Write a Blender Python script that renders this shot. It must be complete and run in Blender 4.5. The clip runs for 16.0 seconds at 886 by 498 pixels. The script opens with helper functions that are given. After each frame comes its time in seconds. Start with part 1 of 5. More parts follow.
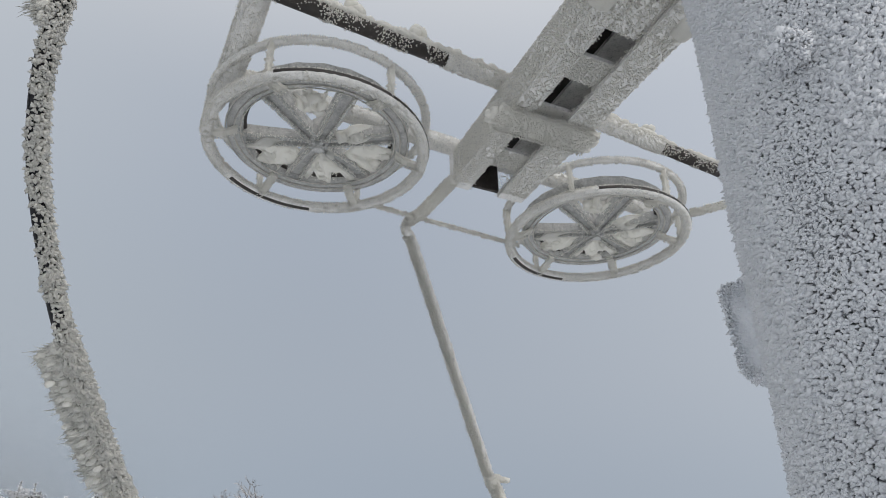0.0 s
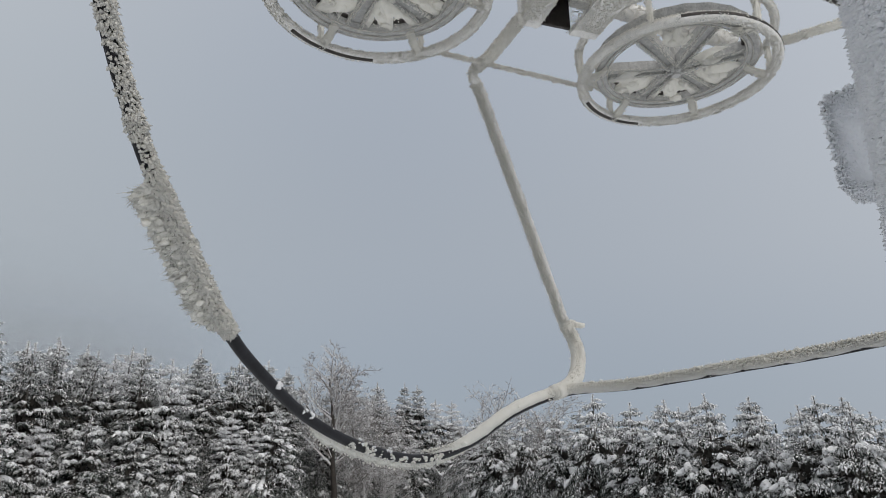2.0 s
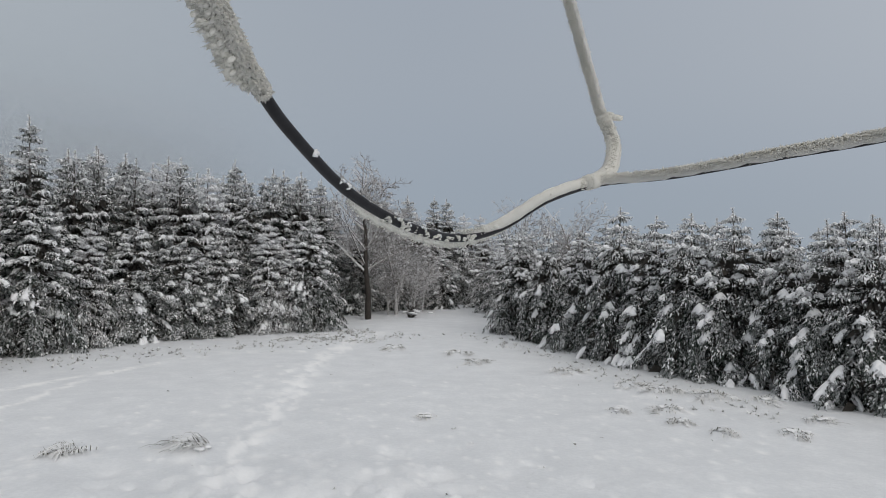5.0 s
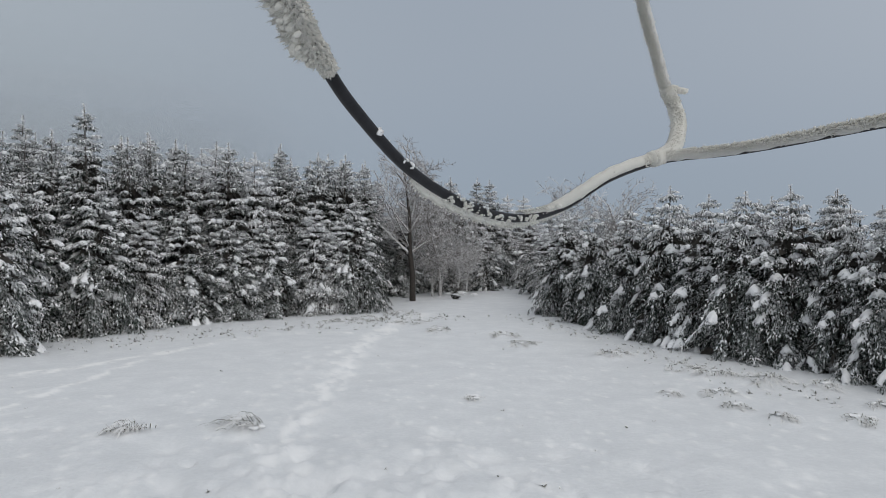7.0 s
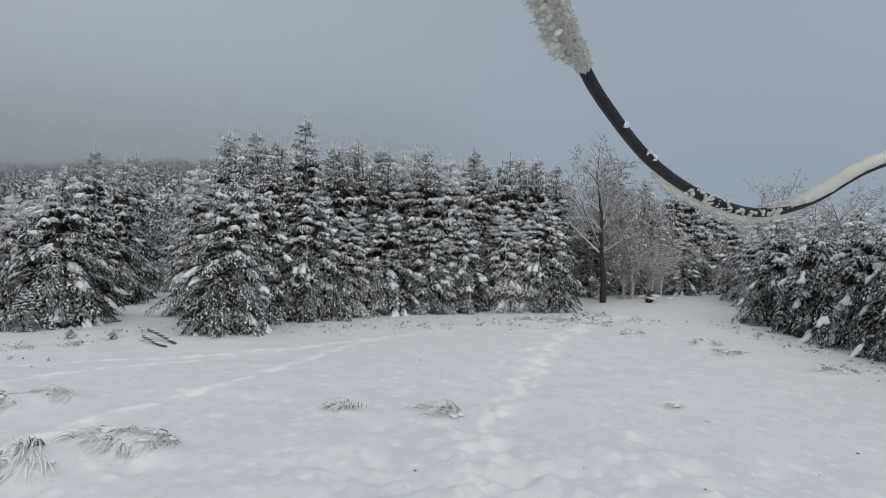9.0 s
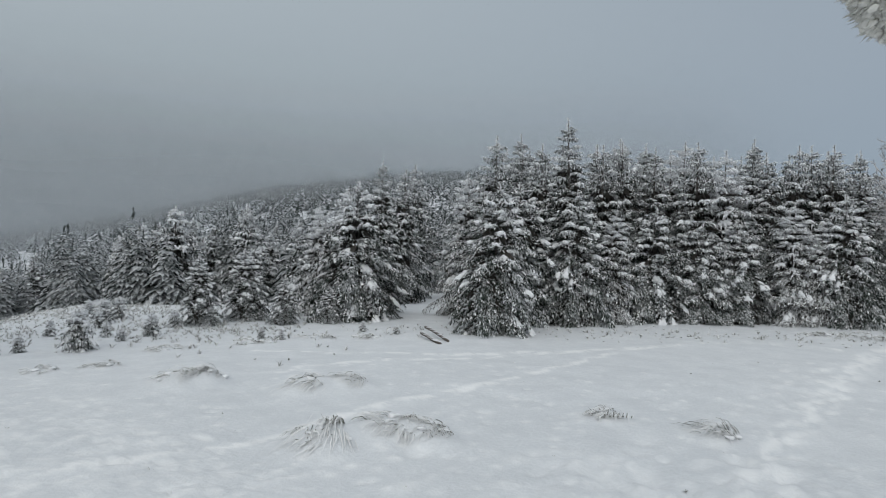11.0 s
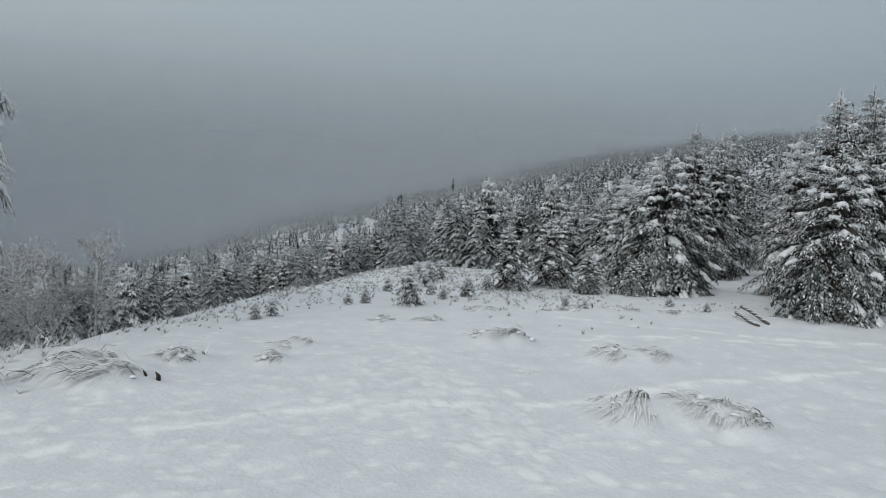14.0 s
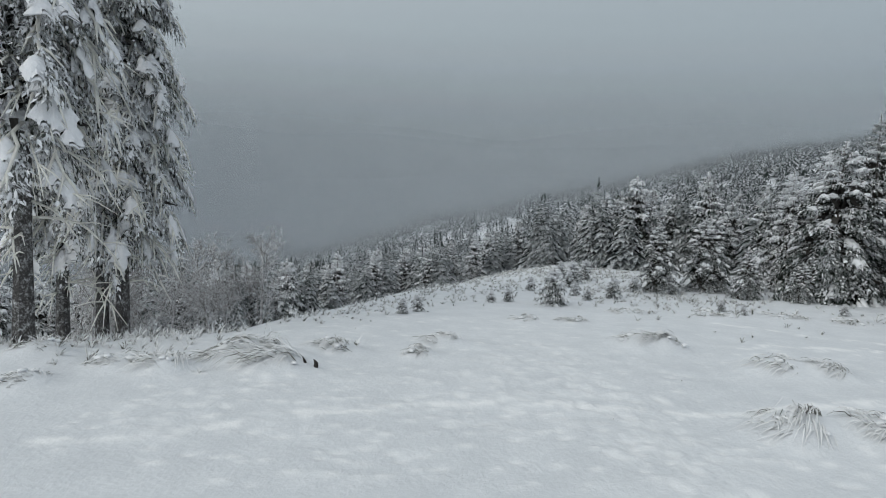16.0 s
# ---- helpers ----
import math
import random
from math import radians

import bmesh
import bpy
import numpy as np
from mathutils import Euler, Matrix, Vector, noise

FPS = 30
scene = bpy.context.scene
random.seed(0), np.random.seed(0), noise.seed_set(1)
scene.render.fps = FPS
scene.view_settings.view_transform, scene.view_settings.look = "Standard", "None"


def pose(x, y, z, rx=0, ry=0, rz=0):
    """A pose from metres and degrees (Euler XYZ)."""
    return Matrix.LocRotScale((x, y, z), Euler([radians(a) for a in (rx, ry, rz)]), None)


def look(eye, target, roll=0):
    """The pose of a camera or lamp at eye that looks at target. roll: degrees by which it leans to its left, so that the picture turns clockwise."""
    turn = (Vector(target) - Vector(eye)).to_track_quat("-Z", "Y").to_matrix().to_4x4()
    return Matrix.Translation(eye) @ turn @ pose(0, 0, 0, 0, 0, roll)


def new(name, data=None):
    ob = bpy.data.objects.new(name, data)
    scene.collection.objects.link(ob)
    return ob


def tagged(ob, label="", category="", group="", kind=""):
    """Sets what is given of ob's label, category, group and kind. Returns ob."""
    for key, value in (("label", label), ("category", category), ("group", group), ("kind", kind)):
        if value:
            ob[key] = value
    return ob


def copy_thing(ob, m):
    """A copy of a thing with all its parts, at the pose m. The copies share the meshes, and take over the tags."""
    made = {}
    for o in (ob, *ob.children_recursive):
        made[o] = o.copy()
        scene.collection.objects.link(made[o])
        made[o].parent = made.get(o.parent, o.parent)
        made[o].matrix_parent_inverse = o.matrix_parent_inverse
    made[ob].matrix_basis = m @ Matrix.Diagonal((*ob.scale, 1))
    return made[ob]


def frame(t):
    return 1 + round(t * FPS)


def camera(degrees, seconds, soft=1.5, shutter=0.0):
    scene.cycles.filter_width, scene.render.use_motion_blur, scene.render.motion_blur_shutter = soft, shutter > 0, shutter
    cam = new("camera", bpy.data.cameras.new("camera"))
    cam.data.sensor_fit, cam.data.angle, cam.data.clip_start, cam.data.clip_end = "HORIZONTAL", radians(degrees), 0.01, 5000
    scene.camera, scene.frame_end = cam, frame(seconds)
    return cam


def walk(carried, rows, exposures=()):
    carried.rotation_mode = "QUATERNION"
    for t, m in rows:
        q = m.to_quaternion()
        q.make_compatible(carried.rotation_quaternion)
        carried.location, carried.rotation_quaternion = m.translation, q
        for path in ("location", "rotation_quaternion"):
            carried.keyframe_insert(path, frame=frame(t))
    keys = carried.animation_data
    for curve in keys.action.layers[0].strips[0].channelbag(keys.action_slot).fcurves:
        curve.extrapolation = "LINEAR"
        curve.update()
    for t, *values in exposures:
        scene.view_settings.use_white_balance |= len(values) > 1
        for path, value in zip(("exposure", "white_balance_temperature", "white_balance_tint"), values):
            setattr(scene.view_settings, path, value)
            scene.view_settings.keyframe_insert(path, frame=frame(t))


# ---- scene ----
cam = camera(68.28, 16.0, 0.9)
PATH = [
    (0, look((0.107, -0.028, 1.733), (0.465, 1.681, 2.709), -0.89)),
    (0.5, look((0.112, -0.022, 1.729), (0.424, 1.728, 2.645), -0.90)),
    (1, look((0.102, 0.004, 1.712), (0.347, 1.808, 2.540), -0.75)),
    (1.5, look((0.098, 0.006, 1.698), (0.301, 1.855, 2.432), -0.97)),
    (2, look((0.096, 0.019, 1.679), (0.274, 1.913, 2.296), -0.68)),
    (2.5, look((0.094, 0.032, 1.658), (0.242, 1.965, 2.151), -0.52)),
    (3, look((0.091, 0.065, 1.640), (0.231, 2.022, 2.028), -0.20)),
    (3.5, look((0.090, 0.054, 1.621), (0.211, 2.032, 1.888), 0.12)),
    (4, look((0.087, 0.059, 1.608), (0.201, 2.047, 1.789), 0.23)),
    (4.2, look((0.088, 0.047, 1.599), (0.196, 2.039, 1.744), 0.34)),
    (6.3, look((0.056, 0.081, 1.582), (0.122, 2.079, 1.621), 0.22)),
    (6.5, look((0.049, 0.085, 1.584), (0.094, 2.085, 1.615), 0.26)),
    (7, look((0.032, 0.104, 1.585), (0.000, 2.103, 1.599), 0.17)),
    (7.5, look((0.007, 0.065, 1.578), (-0.142, 2.060, 1.596), 0.43)),
    (8, look((-0.025, 0.046, 1.571), (-0.285, 2.029, 1.585), 0.58)),
    (8.5, look((-0.057, 0.043, 1.571), (-0.464, 2.001, 1.596), 0.82)),
    (9, look((-0.078, 0.038, 1.563), (-0.666, 1.950, 1.568), 1.44)),
    (9.5, look((-0.094, 0.048, 1.562), (-0.868, 1.892, 1.558), 1.78)),
    (10, look((-0.097, 0.055, 1.564), (-1.056, 1.810, 1.555), 1.73)),
    (10.2, look((-0.091, 0.049, 1.566), (-1.126, 1.760, 1.563), 1.65)),
    (12.3, look((-0.091, 0.019, 1.575), (-1.659, 1.259, 1.516), 1.84)),
    (12.5, look((-0.107, 0.039, 1.575), (-1.716, 1.225, 1.508), 1.89)),
    (13, look((-0.135, 0.059, 1.562), (-1.824, 1.128, 1.489), 2.07)),
    (13.5, look((-0.086, 0.005, 1.569), (-1.845, 0.953, 1.470), 1.87)),
    (14, look((-0.100, -0.012, 1.568), (-1.921, 0.807, 1.444), 2.22)),
    (14.5, look((-0.114, -0.015, 1.565), (-1.986, 0.678, 1.427), 2.31)),
    (15, look((-0.109, -0.021, 1.561), (-2.019, 0.552, 1.406), 1.57)),
    (15.5, look((-0.082, -0.023, 1.553), (-2.021, 0.453, 1.425), 1.59)),
    (16, look((-0.111, -0.041, 1.555), (-2.063, 0.367, 1.413), 2.19)),
]
walk(cam, PATH, [(0, 0.11, 6700, 10), (2, 0.09, 6800, 10), (4, 0.03, 6800, 10), (7, -0.03, 6570, 9), (9, -0.05, 6520, 8.5), (12.5, -0.05, 6400, 5), (16, -0.04, 6400, 5)])

# ---- world, sun ----
world = bpy.data.worlds.new("foggy_sky")
scene.world = world
world.use_nodes = True
wn, wl = world.node_tree.nodes, world.node_tree.links
wn.clear()


def wnode(kind, **kw):
    n = wn.new(kind)
    for key, value in kw.items():
        n.inputs[key].default_value = value
    return n


def wramp(stops):
    r = wn.new("ShaderNodeValToRGB")
    r.color_ramp.interpolation = "EASE"
    els = r.color_ramp.elements
    while len(els) < len(stops):
        els.new(0.5)
    for el, (p, c) in zip(els, stops):
        el.position, el.color = p, (*c, 1)
    return r


SUN_EL, SUN_AZ = radians(34), radians(-150)   # azimuth counted to the left of +y
sky = wn.new("ShaderNodeTexSky")
sky.sky_type, sky.sun_disc, sky.sun_elevation, sky.sun_rotation = "NISHITA", False, SUN_EL, -SUN_AZ
tc = wn.new("ShaderNodeTexCoord")
sep = wn.new("ShaderNodeSeparateXYZ")
wl.new(tc.outputs["Generated"], sep.inputs[0])
# fog by height above the horizon: z from -0.2 to 1
mr = wn.new("ShaderNodeMapRange")
mr.inputs[1].default_value, mr.inputs[2].default_value = -0.2, 1.0
wl.new(sep.outputs["Z"], mr.inputs[0])
rampA = wramp([(0.0, (0.265, 0.315, 0.385)), (0.20, (0.27, 0.32, 0.395)), (0.42, (0.315, 0.36, 0.425)), (0.68, (0.30, 0.35, 0.43)), (1.0, (0.66, 0.665, 0.67))])
rampB = wramp([(0.0, (0.20, 0.22, 0.24)), (0.15, (0.205, 0.230, 0.253)), (0.22, (0.270, 0.300, 0.328)), (0.34, (0.345, 0.382, 0.417)), (0.58, (0.44, 0.485, 0.53)), (1.0, (0.66, 0.665, 0.67))])
rampB.color_ramp.interpolation = "LINEAR"
wl.new(mr.outputs[0], rampA.inputs[0])
wl.new(mr.outputs[0], rampB.inputs[0])
# towards the valley the fog is greyer
ms = wn.new("ShaderNodeMapRange")
ms.interpolation_type = "SMOOTHSTEP"
ms.inputs[1].default_value, ms.inputs[2].default_value = 0.1, -0.95
wl.new(sep.outputs["X"], ms.inputs[0])
mixab = wn.new("ShaderNodeMix")
mixab.data_type = "RGBA"
wl.new(ms.outputs[0], mixab.inputs["Factor"])
wl.new(rampA.outputs[0], mixab.inputs["A"])
wl.new(rampB.outputs[0], mixab.inputs["B"])
# soft glow where the sun stands behind the fog
dot = wn.new("ShaderNodeVectorMath")
dot.operation = "DOT_PRODUCT"
dot.inputs[1].default_value = (-math.sin(SUN_AZ) * math.cos(SUN_EL), math.cos(SUN_AZ) * math.cos(SUN_EL), math.sin(SUN_EL))
wl.new(tc.outputs["Generated"], dot.inputs[0])
glow = wn.new("ShaderNodeMapRange")
glow.interpolation_type = "SMOOTHSTEP"
glow.inputs[1].default_value, glow.inputs[2].default_value = -0.6, 0.95
glow.inputs[4].default_value = 0.58
wl.new(dot.outputs["Value"], glow.inputs[0])
mixg = wn.new("ShaderNodeMix")
mixg.data_type = "RGBA"
mixg.inputs["B"].default_value = (0.84, 0.865, 0.91, 1)
wl.new(glow.outputs[0], mixg.inputs["Factor"])
wl.new(mixab.outputs["Result"], mixg.inputs["A"])
bgfog, bgsky, addw, outw = wnode("ShaderNodeBackground", Strength=1.0), wnode("ShaderNodeBackground", Strength=0.006), wn.new("ShaderNodeAddShader"), wn.new("ShaderNodeOutputWorld")
wl.new(mixg.outputs["Result"], bgfog.inputs[0])
wl.new(sky.outputs[0], bgsky.inputs[0])
wl.new(bgfog.outputs[0], addw.inputs[0])
wl.new(bgsky.outputs[0], addw.inputs[1])
wl.new(addw.outputs[0], outw.inputs[0])

sun = new("sun", bpy.data.lights.new("sun", "SUN"))
sun.data.energy, sun.data.angle, sun.data.color = 0.84, radians(30), (1.0, 0.965, 0.92)
sun.matrix_world = look((0, 0, 0), (math.sin(SUN_AZ) * math.cos(SUN_EL), -math.cos(SUN_AZ) * math.cos(SUN_EL), -math.sin(SUN_EL)))


# ---- materials ----
def mat_new(name):
    m = bpy.data.materials.new(name)
    m.use_nodes = True
    nt = m.node_tree
    return m, nt.nodes, nt.links, nt.nodes["Principled BSDF"]


def noise_node(n, l, scale, detail=4, rough=0.6):
    tx = n.new("ShaderNodeTexNoise")
    tx.inputs["Scale"].default_value, tx.inputs["Detail"].default_value, tx.inputs["Roughness"].default_value = scale, detail, rough
    co = n.new("ShaderNodeTexCoord")
    l.new(co.outputs["Object"], tx.inputs["Vector"])
    return tx


def ramp_node(n, stops):
    r = n.new("ShaderNodeValToRGB")
    els = r.color_ramp.elements
    while len(els) < len(stops):
        els.new(0.5)
    for el, (p, c) in zip(els, stops):
        el.position, el.color = p, (*c, 1)
    return r


def math_node(n, l, op, a, b, clamp=False):
    m = n.new("ShaderNodeMath")
    m.operation, m.use_clamp = op, clamp
    for i, v in enumerate((a, b)):
        if isinstance(v, (int, float)):
            m.inputs[i].default_value = v
        else:
            l.new(v, m.inputs[i])
    return m.outputs[0]


def add_bump(n, l, b, height, strength, distance):
    bp = n.new("ShaderNodeBump")
    bp.inputs["Strength"].default_value, bp.inputs["Distance"].default_value = strength, distance
    l.new(height, bp.inputs["Height"])
    l.new(bp.outputs[0], b.inputs["Normal"])


def speckled(name, stops, scale, rough=0.8, bump=0.4, dist=0.01, fine=4.0, metal=0.0):
    """Two scales of noise run through a colour ramp, with relief."""
    m, n, l, b = mat_new(name)
    big, small = noise_node(n, l, scale), noise_node(n, l, scale * fine, 5, 0.65)
    v = math_node(n, l, "ADD", math_node(n, l, "MULTIPLY", big.outputs[0], 0.55), math_node(n, l, "MULTIPLY", small.outputs[0], 0.45))
    r = ramp_node(n, stops)
    l.new(v, r.inputs[0])
    l.new(r.outputs[0], b.inputs["Base Color"])
    b.inputs["Roughness"].default_value, b.inputs["Metallic"].default_value = rough, metal
    add_bump(n, l, b, small.outputs[0], bump, dist)
    return m


def dusted(name, dark, frost, lo, hi, scale, rough=0.85, fine=12):
    """A dark surface with frost and snow caught on what faces up and in patches."""
    m, n, l, b = mat_new(name)
    geo = n.new("ShaderNodeNewGeometry")
    sp = n.new("ShaderNodeSeparateXYZ")
    l.new(geo.outputs["Normal"], sp.inputs[0])
    tx, tx2 = noise_node(n, l, scale), noise_node(n, l, scale * fine, 3)
    v = math_node(n, l, "ADD", math_node(n, l, "MULTIPLY", sp.outputs["Z"], 0.45), math_node(n, l, "MULTIPLY", tx.outputs[0], 0.8))
    v = math_node(n, l, "ADD", v, math_node(n, l, "MULTIPLY", tx2.outputs[0], 0.9))
    isl = n.new("ShaderNodeNewGeometry")
    v = math_node(n, l, "ADD", v, math_node(n, l, "MULTIPLY", math_node(n, l, "SUBTRACT", isl.outputs["Random Per Island"], 0.5), 0.30))
    mr2 = n.new("ShaderNodeMapRange")
    mr2.inputs[1].default_value, mr2.inputs[2].default_value = lo, hi
    l.new(v, mr2.inputs[0])
    info = n.new("ShaderNodeNewGeometry")
    mixd = n.new("ShaderNodeMix")
    mixd.data_type = "RGBA"
    mixd.inputs["A"].default_value, mixd.inputs["B"].default_value = (*dark[0], 1), (*dark[1], 1)
    l.new(info.outputs["Random Per Island"], mixd.inputs["Factor"])
    mix = n.new("ShaderNodeMix")
    mix.data_type = "RGBA"
    mix.inputs["B"].default_value = (*frost, 1)
    l.new(mr2.outputs[0], mix.inputs["Factor"])
    l.new(mixd.outputs["Result"], mix.inputs["A"])
    l.new(mix.outputs["Result"], b.inputs["Base Color"])
    b.inputs["Roughness"].default_value = rough
    b.inputs["Specular IOR Level"].default_value = 0.2
    return m


M_SNOW = speckled("snow_ground", [(0.34, (0.655, 0.670, 0.690)), (0.5, (0.705, 0.720, 0.738)), (0.64, (0.77, 0.782, 0.797))], 2.6, 0.7, 0.5, 0.025, 9)


def add_fresh(m):
    """Snow broken up by feet is cleaner and whiter than the wind-packed crust round it."""
    n, l = m.node_tree.nodes, m.node_tree.links
    b = n["Principled BSDF"]
    src = b.inputs["Base Color"].links[0].from_socket
    at, mx = n.new("ShaderNodeAttribute"), n.new("ShaderNodeMix")
    at.attribute_name, mx.data_type = "fresh", "RGBA"
    l.new(at.outputs["Fac"], mx.inputs["Factor"])
    l.new(src, mx.inputs["A"])
    mx.inputs["B"].default_value = (0.90, 0.90, 0.90, 1)
    l.new(mx.outputs["Result"], b.inputs["Base Color"])


add_fresh(M_SNOW)
M_CLUMP = speckled("snow_clump", [(0.3, (0.78, 0.79, 0.81)), (0.7, (0.90, 0.90, 0.91))], 6, 0.8, 0.5, 0.02)
M_NEEDLE = dusted("frosted_needles", ((0.020, 0.030, 0.024), (0.045, 0.056, 0.044)), (0.64, 0.65, 0.665), 0.95, 1.42, 3.0, 0.85, 14)
M_NEEDLE_PALE = dusted("heavily_frosted_needles", ((0.05, 0.056, 0.048), (0.11, 0.11, 0.098)), (0.66, 0.665, 0.675), 0.84, 1.26, 3.0, 0.85, 14)
M_NEEDLE_FAR = dusted("far_needles", ((0.026, 0.038, 0.034), (0.05, 0.06, 0.055)), (0.57, 0.585, 0.60), 0.92, 1.42, 1.6, 0.85, 8)
# dead wood, near black so that it carries the crown's inner shade too
M_DEAD_SHADE = speckled("dead_twigs_and_shade", [(0.35, (0.018, 0.016, 0.014)), (0.6, (0.045, 0.04, 0.034)), (0.8, (0.11, 0.10, 0.09))], 9, 0.95, 0.3, 0.01, 4)
M_BARK = speckled("frosted_bark", [(0.35, (0.05, 0.042, 0.036)), (0.52, (0.12, 0.105, 0.095)), (0.64, (0.5, 0.5, 0.5)), (0.8, (0.75, 0.76, 0.77))], 9, 0.9, 0.9, 0.02, 5)
M_OLDBARK = speckled("old_grey_bark", [(0.36, (0.03, 0.028, 0.027)), (0.50, (0.075, 0.07, 0.067)), (0.60, (0.3, 0.3, 0.3)), (0.7, (0.72, 0.73, 0.74))], 11, 0.9, 0.9, 0.02, 4)
M_TWIG = dusted("frosted_twig", ((0.10, 0.085, 0.075), (0.22, 0.19, 0.17)), (0.66, 0.66, 0.67), 0.58, 1.02, 14)
M_SHOOT = dusted("frosted_shoots", ((0.10, 0.10, 0.085), (0.2, 0.19, 0.15)), (0.80, 0.80, 0.80), 0.40, 0.90, 9)
M_GRASS = dusted("frosted_dry_grass", ((0.10, 0.10, 0.08), (0.21, 0.20, 0.15)), (0.80, 0.80, 0.80), 0.46, 1.10, 9)
M_ICE = speckled("packed_ice", [(0.34, (0.46, 0.455, 0.44)), (0.43, (0.72, 0.715, 0.69)), (0.55, (0.84, 0.83, 0.805)), (0.72, (0.90, 0.895, 0.87))], 55, 0.65, 0.7, 0.003, 4)
# darker copy of the ice: shade of the wheel recesses is in the colour
M_SHADED_ICE = speckled("shaded_ice", [(0.3, (0.27, 0.27, 0.268)), (0.5, (0.50, 0.498, 0.485)), (0.72, (0.72, 0.715, 0.695))], 50, 0.6, 0.7, 0.004, 4)
M_FROST = speckled("rime_frost", [(0.32, (0.80, 0.785, 0.735)), (0.46, (0.92, 0.905, 0.86)), (0.72, (0.96, 0.95, 0.91))], 45, 0.75, 0.6, 0.004, 4)
M_FEATHER = speckled("feather_rime", [(0.30, (0.88, 0.87, 0.82)), (0.5, (0.94, 0.93, 0.89)), (0.72, (0.97, 0.965, 0.94))], 30, 0.75, 0.4, 0.003, 4)
# sky-shaded counterpart of M_FROST: the blue of that shade is in the colour
M_SKYLIT_RIME = speckled("skylit_rime", [(0.30, (0.76, 0.78, 0.815)), (0.5, (0.84, 0.858, 0.89)), (0.72, (0.90, 0.915, 0.94))], 25, 0.7, 0.4, 0.003, 5)


def let_light_through(m, share, colour):
    """Rime and snow pass light: part of the surface is translucent."""
    n, l = m.node_tree.nodes, m.node_tree.links
    out, b = n["Material Output"], n["Principled BSDF"]
    tr, mx = n.new("ShaderNodeBsdfTranslucent"), n.new("ShaderNodeMixShader")
    tr.inputs["Color"].default_value, mx.inputs[0].default_value = (*colour, 1), share
    l.new(b.outputs[0], mx.inputs[1])
    l.new(tr.outputs[0], mx.inputs[2])
    l.new(mx.outputs[0], out.inputs["Surface"])


let_light_through(M_FROST, 0.45, (0.96, 0.95, 0.91))
let_light_through(M_FEATHER, 0.5, (0.97, 0.96, 0.92))
M_STEEL = speckled("dark_painted_steel", [(0.35, (0.018, 0.016, 0.015)), (0.55, (0.035, 0.028, 0.024)), (0.80, (0.20, 0.195, 0.19))], 16, 0.55, 0.4, 0.004, 5)
M_TUBE = speckled("black_plastic_tube", [(0.3, (0.010, 0.010, 0.012)), (0.62, (0.022, 0.022, 0.026)), (0.82, (0.05, 0.05, 0.055))], 22, 0.5, 0.2, 0.002, 5)
M_TUBE.node_tree.nodes["Principled BSDF"].inputs["Specular IOR Level"].default_value = 0.25
M_WOOD = speckled("weathered_wood", [(0.3, (0.05, 0.042, 0.036)), (0.6, (0.13, 0.11, 0.095)), (0.75, (0.4, 0.4, 0.4))], 12, 0.9, 0.6, 0.01, 5)


# ---- mesh tools ----
def mesh_obj(name, verts, faces, material, parent=None, label="", smooth=False, kind=""):
    me = bpy.data.meshes.new(name)
    me.from_pydata([tuple(v) for v in verts], [], [tuple(f) for f in faces])
    me.materials.append(material)
    if smooth:
        me.polygons.foreach_set("use_smooth", [True] * len(me.polygons))
    me.update()
    ob = new(name, me)
    ob.parent = parent
    return tagged(ob, label, "", "", kind)


class Soup:
    """Collects vertices and faces of one mesh."""

    def __init__(self):
        self.v, self.f, self.n, self.tufts = [], [], 0, []

    def add(self, verts, faces):
        self.v.extend(verts)
        self.f.extend([tuple(i + self.n for i in f) for f in faces])
        self.n += len(verts)

    def tube(self, pts, radii, sides=8, cap=True):
        pts = [Vector(p) for p in pts]
        if isinstance(radii, (int, float)):
            radii = [radii] * len(pts)
        vs, fs = [], []
        t0 = (pts[1] - pts[0]).normalized()
        u = t0.orthogonal().normalized()
        for i, p in enumerate(pts):
            t = (pts[min(i + 1, len(pts) - 1)] - pts[max(i - 1, 0)]).normalized()
            u = (u - t * u.dot(t)).normalized()
            w = t.cross(u)
            for k in range(sides):
                a = 2 * math.pi * k / sides
                vs.append(p + (u * math.cos(a) + w * math.sin(a)) * radii[i])
        for i in range(len(pts) - 1):
            for k in range(sides):
                k2 = (k + 1) % sides
                fs.append((i * sides + k, i * sides + k2, (i + 1) * sides + k2, (i + 1) * sides + k))
        if cap:
            fs.append(tuple(range(sides))[::-1])
            fs.append(tuple((len(pts) - 1) * sides + k for k in range(sides)))
        self.add(vs, fs)

    def obj(self, name, material, parent=None, label="", smooth=False, kind=""):
        return mesh_obj(name, self.v, self.f, material, parent, label, smooth, kind)


def spline(pts, n):
    """Points on a smooth curve through pts."""
    p = np.array(pts, float)
    q = np.vstack([2 * p[0] - p[1], p, 2 * p[-1] - p[-2]])
    out = []
    for i in range(len(p) - 1):
        a, b, c, d = q[i:i + 4]
        for t in np.linspace(0, 1, n, endpoint=False):
            out.append(0.5 * (2 * b + (c - a) * t + (2 * a - 5 * b + 4 * c - d) * t * t + (3 * b - a - 3 * c + d) * t ** 3))
    out.append(p[-1])
    return np.array(out)


ICO_V = {}


def ico(level=2):
    if level not in ICO_V:
        bm = bmesh.new()
        bmesh.ops.create_icosphere(bm, subdivisions=level, radius=1)
        ICO_V[level] = (np.array([v.co[:] for v in bm.verts]), [tuple(v.index for v in f.verts) for f in bm.faces])
        bm.free()
    return ICO_V[level]


